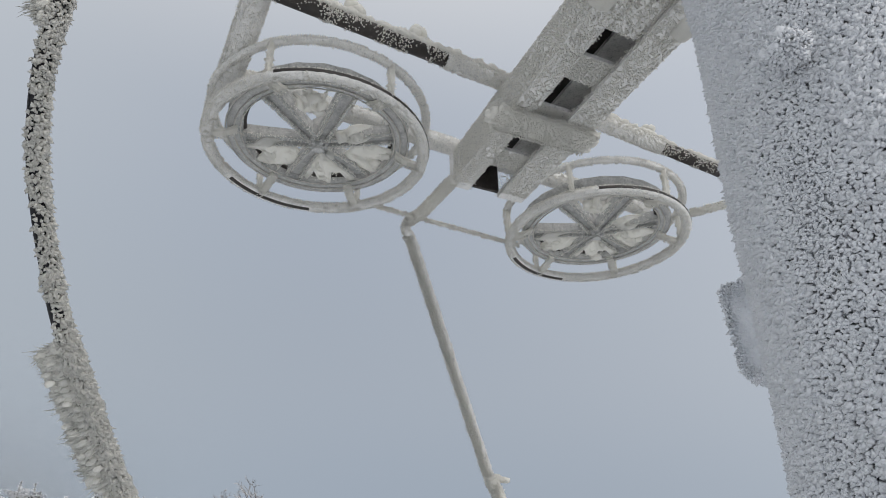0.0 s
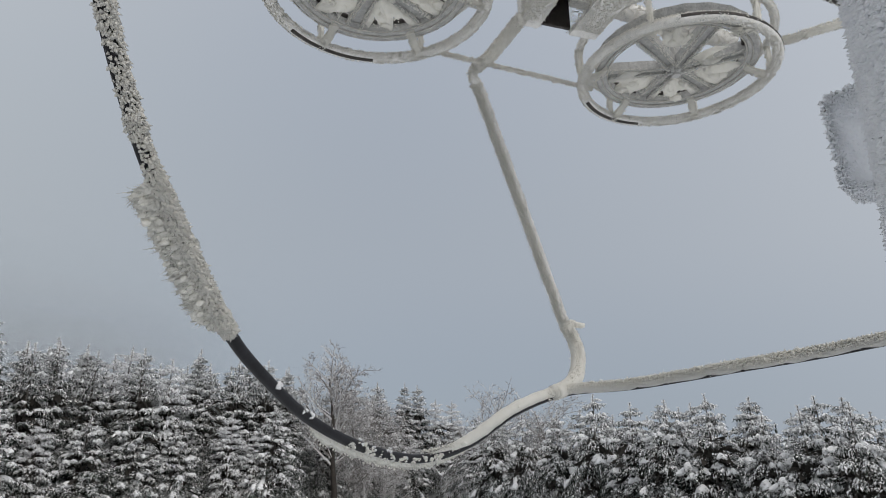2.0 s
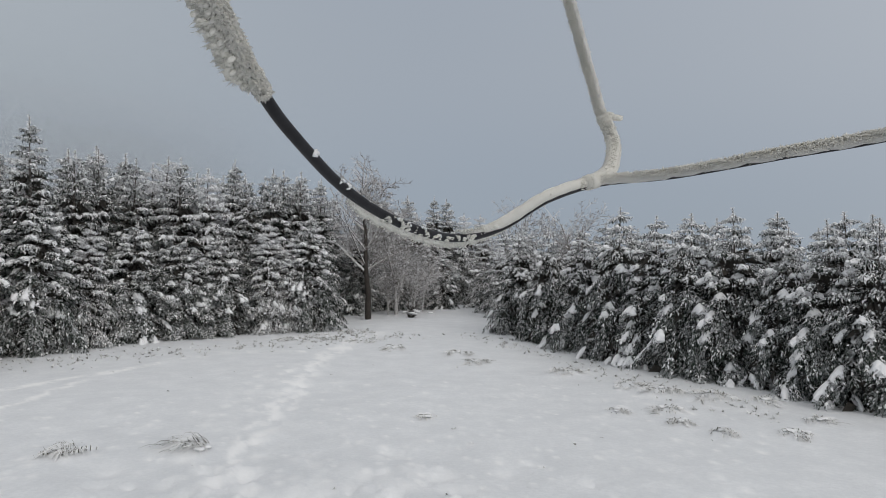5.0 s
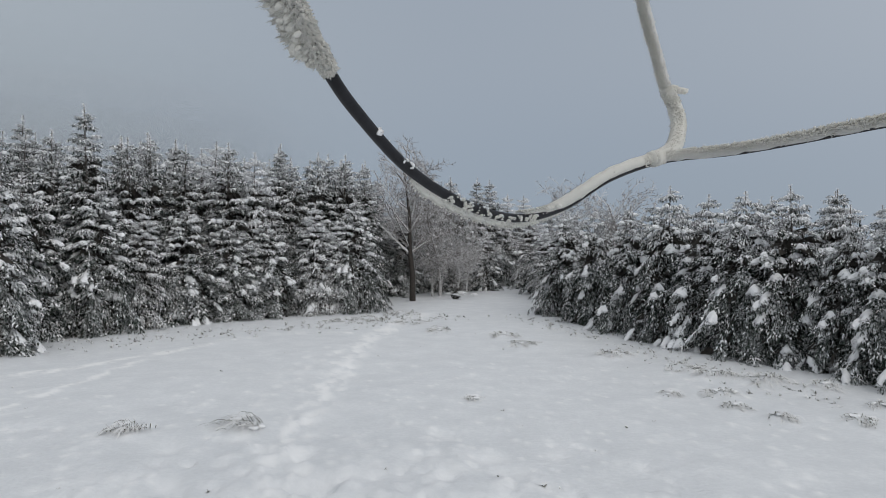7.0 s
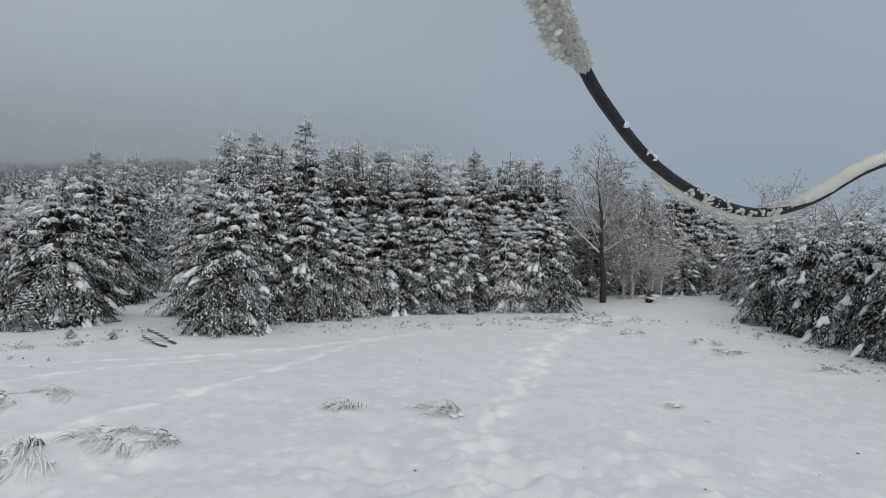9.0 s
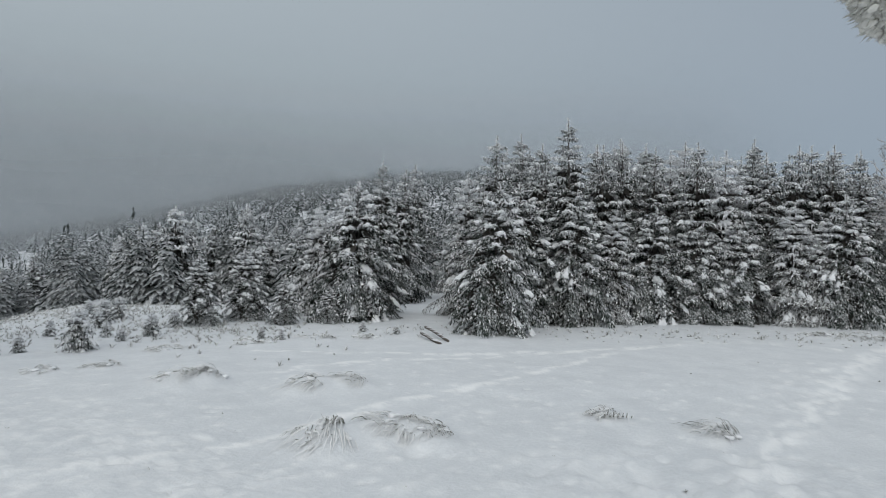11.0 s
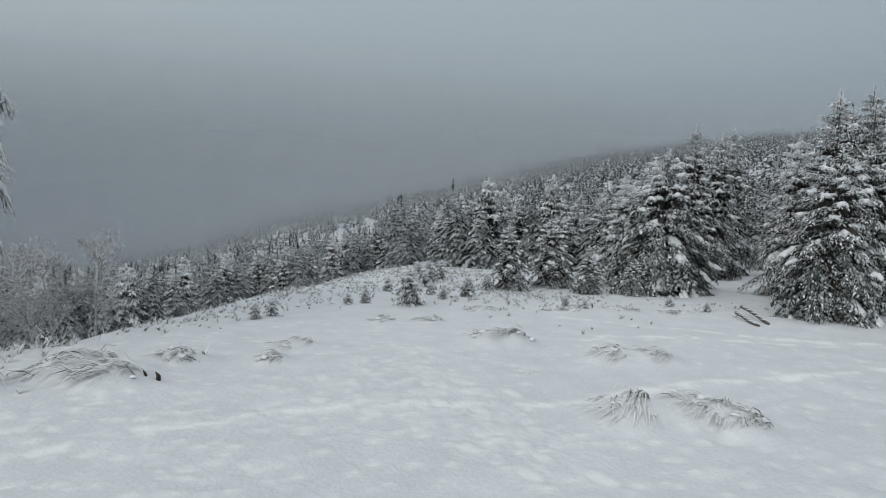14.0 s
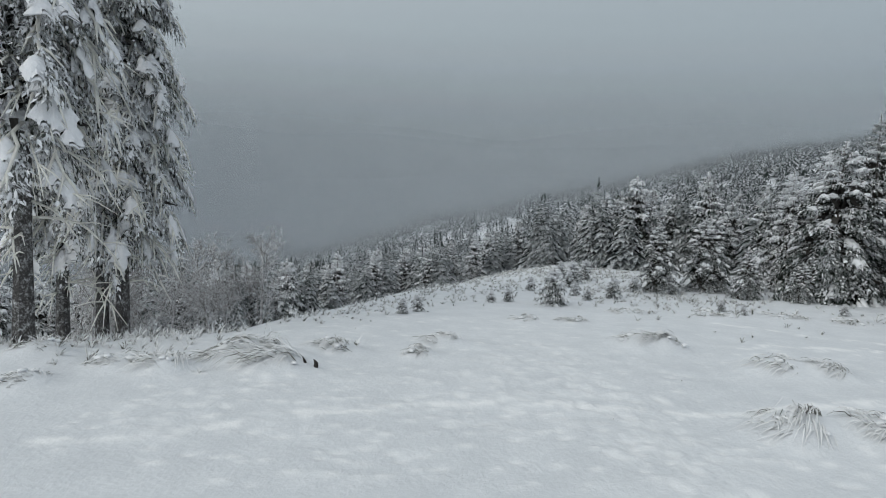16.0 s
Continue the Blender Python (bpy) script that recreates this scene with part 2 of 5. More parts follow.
def fbm(x, y, seed=0, octaves=4):
    """Smooth value noise on arrays, about -1 to 1."""
    x, y = np.asarray(x, float), np.asarray(y, float)
    tot, amp, norm = np.zeros_like(x), 1.0, 0.0
    for o in range(octaves):
        xi, yi = np.floor(x).astype(np.int64), np.floor(y).astype(np.int64)
        fx, fy = x - xi, y - yi
        fx, fy = fx * fx * (3 - 2 * fx), fy * fy * (3 - 2 * fy)

        def h(i, j):
            k = (i * 374761393 + j * 668265263 + (seed + o) * 974634777) & 0xFFFFFFFF
            k = ((k ^ (k >> 13)) * 1274126177) & 0xFFFFFFFF
            return ((k ^ (k >> 16)) & 0xFFFF) / 32767.5 - 1
        tot += amp * ((h(xi, yi) * (1 - fx) + h(xi + 1, yi) * fx) * (1 - fy) + (h(xi, yi + 1) * (1 - fx) + h(xi + 1, yi + 1) * fx) * fy)
        norm += amp
        x, y, amp = x * 2.03, y * 2.03, amp * 0.5
    return tot / norm


# ---- ground ----
def softplus(x, w):
    return w * np.logaddexp(0, np.asarray(x, float) / w)


def sstep(x, a, b):
    t = np.clip((np.asarray(x, float) - a) / (b - a), 0, 1)
    return t * t * (3 - 2 * t)


def land(x, y):
    """Height of the land without small relief: a level meadow that breaks off into a valley and rises to a wooded hill."""
    x, y = np.asarray(x, float), np.asarray(y, float)
    r = np.hypot(x, y)
    az = np.degrees(np.arctan2(-x, y))
    s = np.minimum((x + 8.95) * -0.521 + (y + 0.94) * -0.854, (x + 8.5) * -0.93 + (y + 2.0) * -0.37)
    left = softplus(-x - 8.0, 1.5)
    near = -0.045 * np.minimum(left, 25) - 5.5 * (1 - np.exp(-softplus(s, 0.5) / 12.0))
    near = near + 0.012 * softplus(y - 9, 2.0) * sstep(x, -8, -3)
    el = np.interp(az, [-180, -60, 0, 20, 37, 45, 55, 63, 72, 80, 88, 95, 105, 125, 150, 180], [0.3, 0.3, 1.0, 6.8, 8.0, 7.3, 5.9, 3.8, 1.8, 0.1, -2.5, -4.2, -5.2, -5.5, 0.3, 0.3])
    rr = np.minimum(r, 185.0)
    far = rr * np.tan(np.radians(el)) - 4.2
    w = sstep(r, 22, 90)
    return near * (1 - w) + far * w


# x, y, radius, height of the mound, height of the grass
TUFTS_NEAR = [
    (-1.87, 5.98, 0.27, 0.06, 0.18), (-2.87, 5.88, 0.24, 0.05, 0.12),
    (-4.05, 3.35, 0.34, 0.16, 0.19), (-3.85, 3.95, 0.36, 0.16, 0.18), (-3.6, 4.15, 0.22, 0.08, 0.12), (-5.75, 4.6, 0.32, 0.13, 0.14), (-5.5, 5.0, 0.26, 0.12, 0.13),
    (-6.95, 3.75, 0.34, 0.14, 0.16), (-6.9, 4.1, 0.26, 0.12, 0.14), (-6.12, -0.30, 0.36, 0.15, 0.27), (-6.6, -0.38, 0.34, 0.15, 0.2), (-6.4, -0.75, 0.30, 0.14, 0.18), (-6.85, 0.25, 0.32, 0.12, 0.14), (-6.08, -1.2, 0.30, 0.12, 0.22),
    (-6.3, -1.7, 0.26, 0.10, 0.09), (-5.75, -2.2, 0.26, 0.09, 0.07), (-6.9, -2.5, 0.34, 0.14, 0.09), (-7.27, 1.52, 0.28, 0.10, 0.14), (-6.6, 1.1, 0.22, 0.10, 0.12), (-8.86, 3.03, 0.3, 0.06, 0.10), (-8.74, 3.7, 0.3, 0.06, 0.10),
]
TUFTS_FAR = [
    (-0.2, 12.9, 0.30, 0.05, 0.17), (1.0, 12.3, 0.40, 0.06, 0.13), (1.25, 11.2, 0.45, 0.06, 0.11), (2.5, 10.2, 0.35, 0.05, 0.15), (3.1, 8.95, 0.35, 0.05, 0.14), (3.4, 8.5, 0.32, 0.06, 0.16),
    (3.87, 8.15, 0.26, 0.06, 0.20), (2.98, 6.95, 0.16, 0.04, 0.10), (2.45, 7.5, 0.16, 0.04, 0.10), (3.05, 7.5, 0.22, 0.05, 0.14), (0.25, 7.2, 0.10, 0.02, 0.09), (3.16, 6.4, 0.18, 0.04, 0.10), (3.85, 6.3, 0.22, 0.04, 0.10),
    (4.4, 7.9, 0.25, 0.05, 0.14), (4.45, 6.9, 0.22, 0.04, 0.12), (-1.75, 15.0, 0.7, 0.06, 0.17), (-2.4, 14.5, 0.6, 0.05, 0.16), (-0.9, 14.2, 0.6, 0.05, 0.16), (-1.2, 16.2, 0.6, 0.05, 0.16),
    (-9.4, 6.3, 0.5, 0.06, 0.13), (-9.0, 7.4, 0.5, 0.06, 0.13), (-8.6, 8.2, 0.4, 0.05, 0.13), (-9.6, 5.0, 0.4, 0.05, 0.13),
]
TUSSOCKS = TUFTS_NEAR + TUFTS_FAR
TRAILS = [  # lines of footprints in the snow: points, width, depth
    ([(-0.9, 3.4), (-1.2, 4.7), (-1.37, 5.8), (-1.43, 7.2), (-1.48, 9.5), (-1.48, 11.3), (-1.3, 13.6), (-0.6, 16.5)], 0.24, 0.55),
    ([(-1.9, 6.2), (-1.95, 7.6), (-2.0, 9.2), (-1.9, 11.0)], 0.30, 0.3),
    ([(-2.6, 2.3), (-3.4, 2.2), (-4.1, 2.28), (-5.1, 2.4), (-6.1, 2.57), (-7.3, 2.8)], 0.40, 0.4),
    ([(-3.4, 2.6), (-4.3, 2.0), (-5.6, 1.5), (-6.6, 1.9)], 0.40, 0.3),
]
TRACKS = [  # worn lines across the meadow
    [(-4.4, -1.6), (-4.55, -0.7), (-4.8, -0.1), (-4.9, 0.5), (-4.95, 1.3), (-4.8, 2.0), (-4.55, 2.9), (-4.55, 3.5), (-4.68, 4.3), (-4.6, 5.2), (-4.48, 6.4), (-4.5, 8.0), (-4.55, 10.0), (-4.0, 11.5)],
    [(-8.6, 5.9), (-7.4, 6.8), (-6.3, 7.8), (-5.4, 9.05), (-4.6, 10.4), (-3.5, 12.2), (-2.3, 12.6), (-0.9, 13.4)],
    [(-6.9, 4.9), (-6.7, 6.2), (-5.9, 7.7), (-5.0, 9.6)],
]


def print_spots():
    rng = np.random.default_rng(5)
    spots = []
    for pts, width, deep in TRAILS:
        c = spline([(a, b, 0) for a, b in pts], 60)
        d = np.r_[0, np.cumsum(np.hypot(*np.diff(c[:, :2], axis=0).T))]
        side = 1
        for q in np.arange(0, d[-1], 0.24):
            x, y = np.interp(q, d, c[:, 0]), np.interp(q, d, c[:, 1])
            x2, y2 = np.interp(q + 0.1, d, c[:, 0]), np.interp(q + 0.1, d, c[:, 1])
            dx, dy = (x2 - x), (y2 - y)
            ln = math.hypot(dx, dy) + 1e-6
            dx, dy = dx / ln, dy / ln
            side = -side
            o = side * width * 0.35 + rng.normal(0, width * 0.35)
            spots.append((x - dy * o, y + dx * o, dx, dy, rng.uniform(0.02, 0.05) * deep))
    return spots


SPOTS = print_spots()


def ground_z(x, y, fine=True):
    x, y = np.asarray(x, float), np.asarray(y, float)
    r = np.hypot(x, y)
    z = land(x, y)
    z = z + 0.05 * fbm(x * 0.5, y * 0.5, 3, 3) * sstep(r, 2, 6) + 0.35 * fbm(x * 0.06, y * 0.06, 9, 3) * sstep(r, 20, 60)
    if fine:
        z = z + 0.010 * fbm(x * 2.6, y * 2.6, 4, 4) + 0.05 * np.maximum(0, fbm(x * 0.9, y * 1.3, 14, 3) - 0.2) * sstep(r, 3, 8)
    wob = 1 + 0.5 * fbm(x * 3, y * 3, 51, 2)
    for a, b, rad, hm, _ in TUSSOCKS:
        near = np.nonzero((np.abs(x - a) < 3 * rad) & (np.abs(y - b) < 3 * rad))[0]
        if len(near):
            d2 = ((x[near] - a) ** 2 + (y[near] - b) ** 2) / rad ** 2 * wob[near]
            z[near] += 1.0 * hm * np.exp(-d2 * 1.4)
    return z


def gz(x, y):
    return float(ground_z(np.array([x]), np.array([y]))[0])


def gzs(xy):
    xy = np.array(xy, float)
    return ground_z(xy[:, 0], xy[:, 1])


def build_ground():
    rs = [0.0, 0.4]
    while rs[-1] < 1500:
        r = rs[-1]
        rs.append(r * (1.05 if r < 2.5 else 1.0095 if r < 12.5 else 1.03 if r < 60 else 1.09))
    rs = np.array(rs[1:])
    th = np.radians(np.r_[np.arange(-42, 120, 0.3), np.arange(120, 318, 2.0)])
    na = len(th)
    R, T = np.meshgrid(rs, th, indexing="ij")
    X, Y = (-R * np.sin(T)).ravel(), (R * np.cos(T)).ravel()
    Z = ground_z(X, Y)
    rng = np.random.default_rng(6)
    fresh = np.zeros_like(Z)
    for x, y, dx, dy, dep in SPOTS:
        near = np.nonzero((np.abs(X - x) < 0.4) & (np.abs(Y - y) < 0.4))[0]
        u, v = (X[near] - x) * dx + (Y[near] - y) * dy, -(X[near] - x) * dy + (Y[near] - y) * dx
        d = np.sqrt((u / (0.06 + 2.2 * dep)) ** 2 + (v / (0.035 + 1.1 * dep)) ** 2) * (1 + 0.25 * fbm(X[near] * 9, Y[near] * 9, 31, 2))
        Z[near] += dep * (-0.5 * np.exp(-d ** 4) + 0.4 * np.exp(-((d - 1.4) / 0.35) ** 2))
        fresh[near] = np.maximum(fresh[near], min(0.95, 45 * dep) * np.exp(-(d / 1.3) ** 4))
    for pts, wide, hard in [(a, 0.085, 1.3) for a in TRACKS] + [(a, b * 0.8, c * (1.5 if k == 0 else 0.6)) for k, (a, b, c) in enumerate(TRAILS)]:
        c = spline([(a, b, 0) for a, b in pts], 40)
        band = np.zeros_like(Z)
        for i in range(0, len(c), 2):
            near = np.nonzero((np.abs(X - c[i, 0]) < 3 * wide) & (np.abs(Y - c[i, 1]) < 3 * wide))[0]
            d2 = (X[near] - c[i, 0]) ** 2 + (Y[near] - c[i, 1]) ** 2
            band[near] = np.maximum(band[near], np.exp(-d2 / wide ** 2))
        on = np.nonzero(band > 0.02)[0]
        lumps = fbm(X[on] * 6, Y[on] * 6, 22, 3)
        broken = np.clip(0.35 + 2.4 * fbm(X[on] * 11, Y[on] * 5, 23, 2), 0, 1.2)
        Z[on] += band[on] * (0.018 * lumps + 0.004) * min(1, hard)
        fresh[on] = np.maximum(fresh[on], np.clip(band[on] * (0.12 + broken) * hard, 0, 1))
    # trampled patch beside the pylon
    for _ in range(420):
        x, y, w = rng.normal(-0.9, 0.75), rng.normal(4.1, 0.65), rng.uniform(0.05, 0.11)
        near = np.nonzero((np.abs(X - x) < 0.4) & (np.abs(Y - y) < 0.4))[0]
        d2 = ((X[near] - x) / w) ** 2 + ((Y[near] - y) / (w * 1.4)) ** 2
        Z[near] += rng.choice((-0.022, -0.014, 0.012)) * np.exp(-d2 * d2)
        fresh[near] = np.maximum(fresh[near], rng.uniform(0.2, 0.6) * np.exp(-d2))
    # scattered old prints and wind-blown lumps
    for k in range(1500):
        a, r = radians(rng.uniform(-30, 105)), rng.uniform(3.6, 9.5)
        x, y, w = -r * math.sin(a), r * math.cos(a), rng.uniform(0.022, 0.05)
        if k % 4 == 0:   # along the worn line and the trail that crosses it
            x, y = (rng.normal(-5.0, 0.4), rng.uniform(-1.6, 2.6)) if k % 8 else (rng.uniform(-7.2, -3.6), rng.normal(2.25, 0.32))
        near = np.nonzero((np.abs(X - x) < 0.45) & (np.abs(Y - y) < 0.45))[0]
        d2 = ((X[near] - x) / w) ** 2 + ((Y[near] - y) / (w * 1.5)) ** 2
        Z[near] += rng.choice((-0.012, 0.007, 0.010)) * np.exp(-d2)
        fresh[near] = np.maximum(fresh[near], rng.uniform(0.3, 0.95) * np.exp(-d2 * 1.2))
    verts = np.vstack([np.stack([X, Y, Z], 1), [[0, 0, gz(0, 0)]]])
    nr = len(rs)
    i, k = np.meshgrid(np.arange(nr - 1), np.arange(na), indexing="ij")
    k2 = (k + 1) % na
    quads = np.stack([i * na + k, (i + 1) * na + k, (i + 1) * na + k2, i * na + k2], -1).reshape(-1, 4)
    faces = [tuple(q) for q in quads.tolist()] + [(nr * na, k, (k + 1) % na) for k in range(na)]
    g = mesh_obj("ground", verts.tolist(), faces, M_SNOW, None, "snow-covered meadow with footprints and buried grass mounds", True, "structure")
    g.data.attributes.new("fresh", "FLOAT", "POINT").data.foreach_set("value", np.r_[fresh, 0.0])
    return tagged(g, "", "snowy ground")


build_ground()


# ---- trees ----
def sprigs(rng, P, D, N, ln, wd):
    """Small leaf-shaped sprigs from P along D, lying across N: vertices and faces."""
    D = D / (np.linalg.norm(D, axis=1)[:, None] + 1e-9)
    C = np.cross(D, N)
    C *= (wd * 0.5 / (np.linalg.norm(C, axis=1) + 1e-9))[:, None]
    M = P + D * (ln * 0.42)[:, None]
    T = P + D * ln[:, None]
    T[:, 2] -= 0.18 * ln
    V = np.stack([P, M + C, T, M - C], 1).reshape(-1, 3)
    return V, np.arange(len(V)).reshape(-1, 4)


class Leaves:
    """Collects arrays of sprigs for one mesh."""

    def __init__(self):
        self.v, self.f, self.n = [], [], 0

    def add(self, V, F):
        self.v.append(np.asarray(V, float))
        self.f.extend(tuple(r) for r in (np.asarray(F) + self.n).tolist())
        self.n += len(V)

    def obj(self, name, material, parent, label="", smooth=False, kind=""):
        return mesh_obj(name, np.vstack(self.v).tolist(), self.f, material, parent, label, smooth, kind)


def snow_pad(rng, out, spine, side, L, s0, s1, width, thick):
    """A pad of snow draped over the outer part of a bough, with a ragged edge."""
    nx, ny = 8, 5
    S = np.linspace(s0, s1, nx)
    C = spine(S)
    U = np.linspace(-1, 1, ny)
    wob = 1 + 0.45 * rng.normal(0, 1, (nx, ny)).clip(-1.4, 1.4) * (np.abs(U) > 0.7)[None] + 0.18 * rng.normal(0, 1, (nx, 1))
    env = np.sin(np.pi * (np.arange(nx) + 0.35) / (nx - 0.3)) ** 0.45
    W = width * env[:, None] * U[None] * wob
    rise = thick * (1 - U[None] ** 2) ** 0.7 * env[:, None] * (0.75 + 0.5 * rng.uniform(0, 1, (nx, ny)))
    drop = 0.55 * np.abs(W) * np.abs(U)[None]
    top = C[:, None] + side * W[..., None]
    top[..., 2] += rise - drop + 0.006
    low = C[:, None] + side * (W * 0.9)[..., None]
    low[..., 2] -= drop + 0.012
    V = np.vstack([top.reshape(-1, 3), low.reshape(-1, 3)])
    F, m = [], nx * ny
    for i in range(nx - 1):
        for j in range(ny - 1):
            q = (i * ny + j, (i + 1) * ny + j, (i + 1) * ny + j + 1, i * ny + j + 1)
            F += [q, tuple(m + v for v in q[::-1])]
        for j in (0, ny - 1):
            F.append((i * ny + j, (i + 1) * ny + j, m + (i + 1) * ny + j, m + i * ny + j))
    for i in (0, nx - 1):
        for j in range(ny - 1):
            F.append((i * ny + j, i * ny + j + 1, m + i * ny + j + 1, m + i * ny + j))
    out.add(V, F)


UP = np.array((0.0, 0.0, 1.0))


def spruce(name, seed, H, R, whorls, per, base=0.03, droop=0.42, pads=0.4, needles=M_NEEDLE, trunk_r=None, power=0.85, rise=0.4, size=0.062, width=0.024, step=0.055, hang=0.25, white=0.10, rime=0.0, fat=1.0, lead=0.05, shag=0.0):
    """Builds one spruce at the origin: whorls of fan-shaped boughs, each with twigs, sprigs and pads of snow."""
    rng = np.random.default_rng(seed)
    root = new(name)
    tr = trunk_r or 0.014 * H
    wood, crown, snow, limb, dead = Soup(), Leaves(), Leaves(), Soup(), Leaves()
    bend = rng.normal(0, 0.010 * H, 2)

    def axis(h):
        q = h / H
        return np.array((bend[0] * q * q, bend[1] * q * q, h))
    hs = np.linspace(-0.15, H, 10)
    wood.tube([axis(h) for h in hs], [max(0.007, tr * (1 - max(h, 0) / H) ** 0.8 * (1.25 if h < 0 else 1)) for h in hs], 8)
    rows = []
    for k in range(whorls):
        q = base + (1 - lead - base) * ((k + 0.5) / whorls) ** 0.82
        n = per if q < 0.72 else max(5, per - 1)
        for j in range(n):
            rows.append((q + rng.normal(0, 0.008), k * 0.83 + j * 6.283 / n + rng.normal(0, 0.16), rng.uniform(0.8, 1.12)))
        for j in range(2 if q < 0.8 else 1):
            rows.append((min(1 - lead, q + 0.4 / whorls), rng.uniform(0, 6.283), rng.uniform(0.45, 0.8)))
    for _ in range(44 if rime else 0):   # bare rimed limbs below the crown
        h, phi = H * rng.uniform(base - 0.11, base + 0.12), rng.uniform(0, 6.283)
        rad = np.array((math.cos(phi), math.sin(phi), 0.0))
        L, a0, sag = R * rng.uniform(0.35, 0.95), axis(h), rng.uniform(0.35, 1.1)
        pr = [a0 + rad * L * v + UP * L * (0.25 * v - sag * v * v) + rng.normal(0, 0.02, 3) for v in (0.05, 0.25, 0.5, 0.75, 1.0)]
        limb.tube(pr, [rime * v for v in (0.75, 0.7, 0.6, 0.5, 0.2)], 5)
        for v in (1, 2, 2, 3, 3):
            e = pr[v] + (rad * 0.6 + np.cross(rad, UP) * rng.uniform(-1, 1)) * 0.3 * L - UP * 0.3 * L * rng.uniform(-0.3, 1.2)
            limb.tube([pr[v], (pr[v] + e) / 2 + UP * 0.03, e], [rime * 0.5, rime * 0.45, rime * 0.15], 4)
    for q, phi, f in rows:
        L = R * max(0.01, 1 - q) ** power * f + 0.035
        rad = np.array((math.cos(phi), math.sin(phi), 0.0))
        slope = rise * (q - 0.12) * 1.5 + rng.normal(0, 0.07)
        dr = droop * (1.3 - q) * rng.uniform(0.7, 1.35)
        a0 = axis(H * q)

        def spine(t):
            t = np.atleast_1d(t)
            return a0 + rad * (L * t * (1 - 0.15 * dr * t))[:, None] + UP * (slope * L * t - dr * L * t * t + 0.10 * L * dr * t ** 6)[:, None]
        c = spine(np.array((0.0, 0.4, 0.85)))
        wood.tube(list(c), [0.0035 * H * (1 - q) + 0.004, 0.006, 0.003], 3, False)
        side = np.cross(rad, UP)
        if rime and q < 0.8:
            tt = np.linspace(0.05, 1.03, 7)
            pr = spine(tt) + rng.normal(0, 0.03, (7, 3))
            limb.tube(list(pr), [rime * v for v in (1.2, 1.2, 1.1, 1.0, 0.9, 0.7, 0.25)], 6)
            for v in (2, 3, 4, 5):
                sg = rng.choice((-1, 1))
                e = pr[v] + (rad * 0.5 + side * sg * 0.7) * 0.2 * L - UP * 0.35 * L * rng.uniform(0.3, 1.2)
                limb.tube([pr[v], (pr[v] + e) / 2 + UP * 0.04, e], [rime * 0.8, rime * 0.7, rime * 0.25], 5)
        nt = max(7 if q > 0.65 else 4, int(L / step))
        t = np.repeat(0.10 + 0.90 * (np.arange(nt) + rng.uniform(0, 0.9, nt)) / nt, 2).clip(0, 1.0)
        sg = np.tile((1.0, -1.0), nt)
        p = spine(t)
        tang = rad * L + UP * (slope * L - 2 * dr * L * t)[:, None]
        tang /= np.linalg.norm(tang, axis=1)[:, None]
        nrm = np.cross(side, tang)
        nrm *= np.sign(nrm[:, 2:] + 1e-6)
        ell = (0.40 * L * (1.03 - t) ** 0.7 * np.minimum(1, t / 0.22) + 0.04 + 0.03 * min(1, L / 0.5)) * rng.uniform(0.7, 1.2, 2 * nt)
        ang = rng.uniform(0.55, 1.05, 2 * nt) * (1 - 0.45 * t)
        d = tang * np.cos(ang)[:, None] + side * (sg * np.sin(ang))[:, None] + rng.normal(0, 0.08, (2 * nt, 3)) - UP * (0.10 + shag * rng.uniform(0, 1, (2 * nt, 1)))
        d /= np.linalg.norm(d, axis=1)[:, None]
        small = 0.6 + 0.4 * min(1.0, L / (0.5 * R))
        cnt = np.maximum(2, np.ceil(ell / (size * small * 0.36)).astype(int))
        idx = np.repeat(np.arange(2 * nt), cnt)
        u = rng.uniform(0, 1, len(idx))
        P = p[idx] + d[idx] * (ell[idx] * u)[:, None] - UP * (ell[idx] * u * u * (0.2 + 0.5 * dr))[:, None]
        D = d[idx] * 0.75 + np.cross(nrm[idx], d[idx]) * (rng.choice((-1.0, 1.0), len(idx)) * rng.uniform(0.15, 0.9, len(idx)))[:, None] + rng.normal(0, 0.15, (len(idx), 3)) - UP * 0.12
        hg = rng.uniform(0, 1, len(idx)) < hang
        D[hg] = D[hg] * 0.45 - UP
        N = nrm[idx] + rng.normal(0, 0.3, (len(idx), 3))
        N[hg] = rad + rng.normal(0, 0.5, (hg.sum(), 3))
        ln, wd = size * small * rng.uniform(0.6, 1.35, len(idx)), width * small * rng.uniform(0.7, 1.3, len(idx))
        top = rng.uniform(0, 1, len(idx)) < white * (1 + 4.5 * min(1, max(0, q - 0.50) / 0.35))
        crown.add(*sprigs(rng, P[~top], D[~top], N[~top], ln[~top], wd[~top]))
        if top.any():
            snow.add(*sprigs(rng, P[top] + UP * 0.01, D[top], N[top], ln[top], wd[top] * 1.2))
        if rng.uniform() < pads * (1 if q < 0.9 else 0.3):
            s0, s1 = rng.uniform(0.35, 0.6), 1.0
            for _ in range(rng.integers(1, 4)):
                off, a = rng.normal(0, 0.09), rng.uniform(s0, 0.88)
                b = min(1.05, a + min(rng.uniform(0.2, 0.4), rng.uniform(0.10, 0.24) / L))
                snow_pad(rng, snow, lambda v: spine(v) + side * (off * L) - UP * (abs(off) * 0.3 * L), side, L, a, b, min(0.062, (0.022 + 0.05 * L) * rng.uniform(0.6, 1.25)) * fat, min(0.045, 0.014 + 0.03 * L) * rng.uniform(0.6, 1.2) * fat)
            m = 16
            ts = rng.uniform(s0, s1 + 0.04, m)
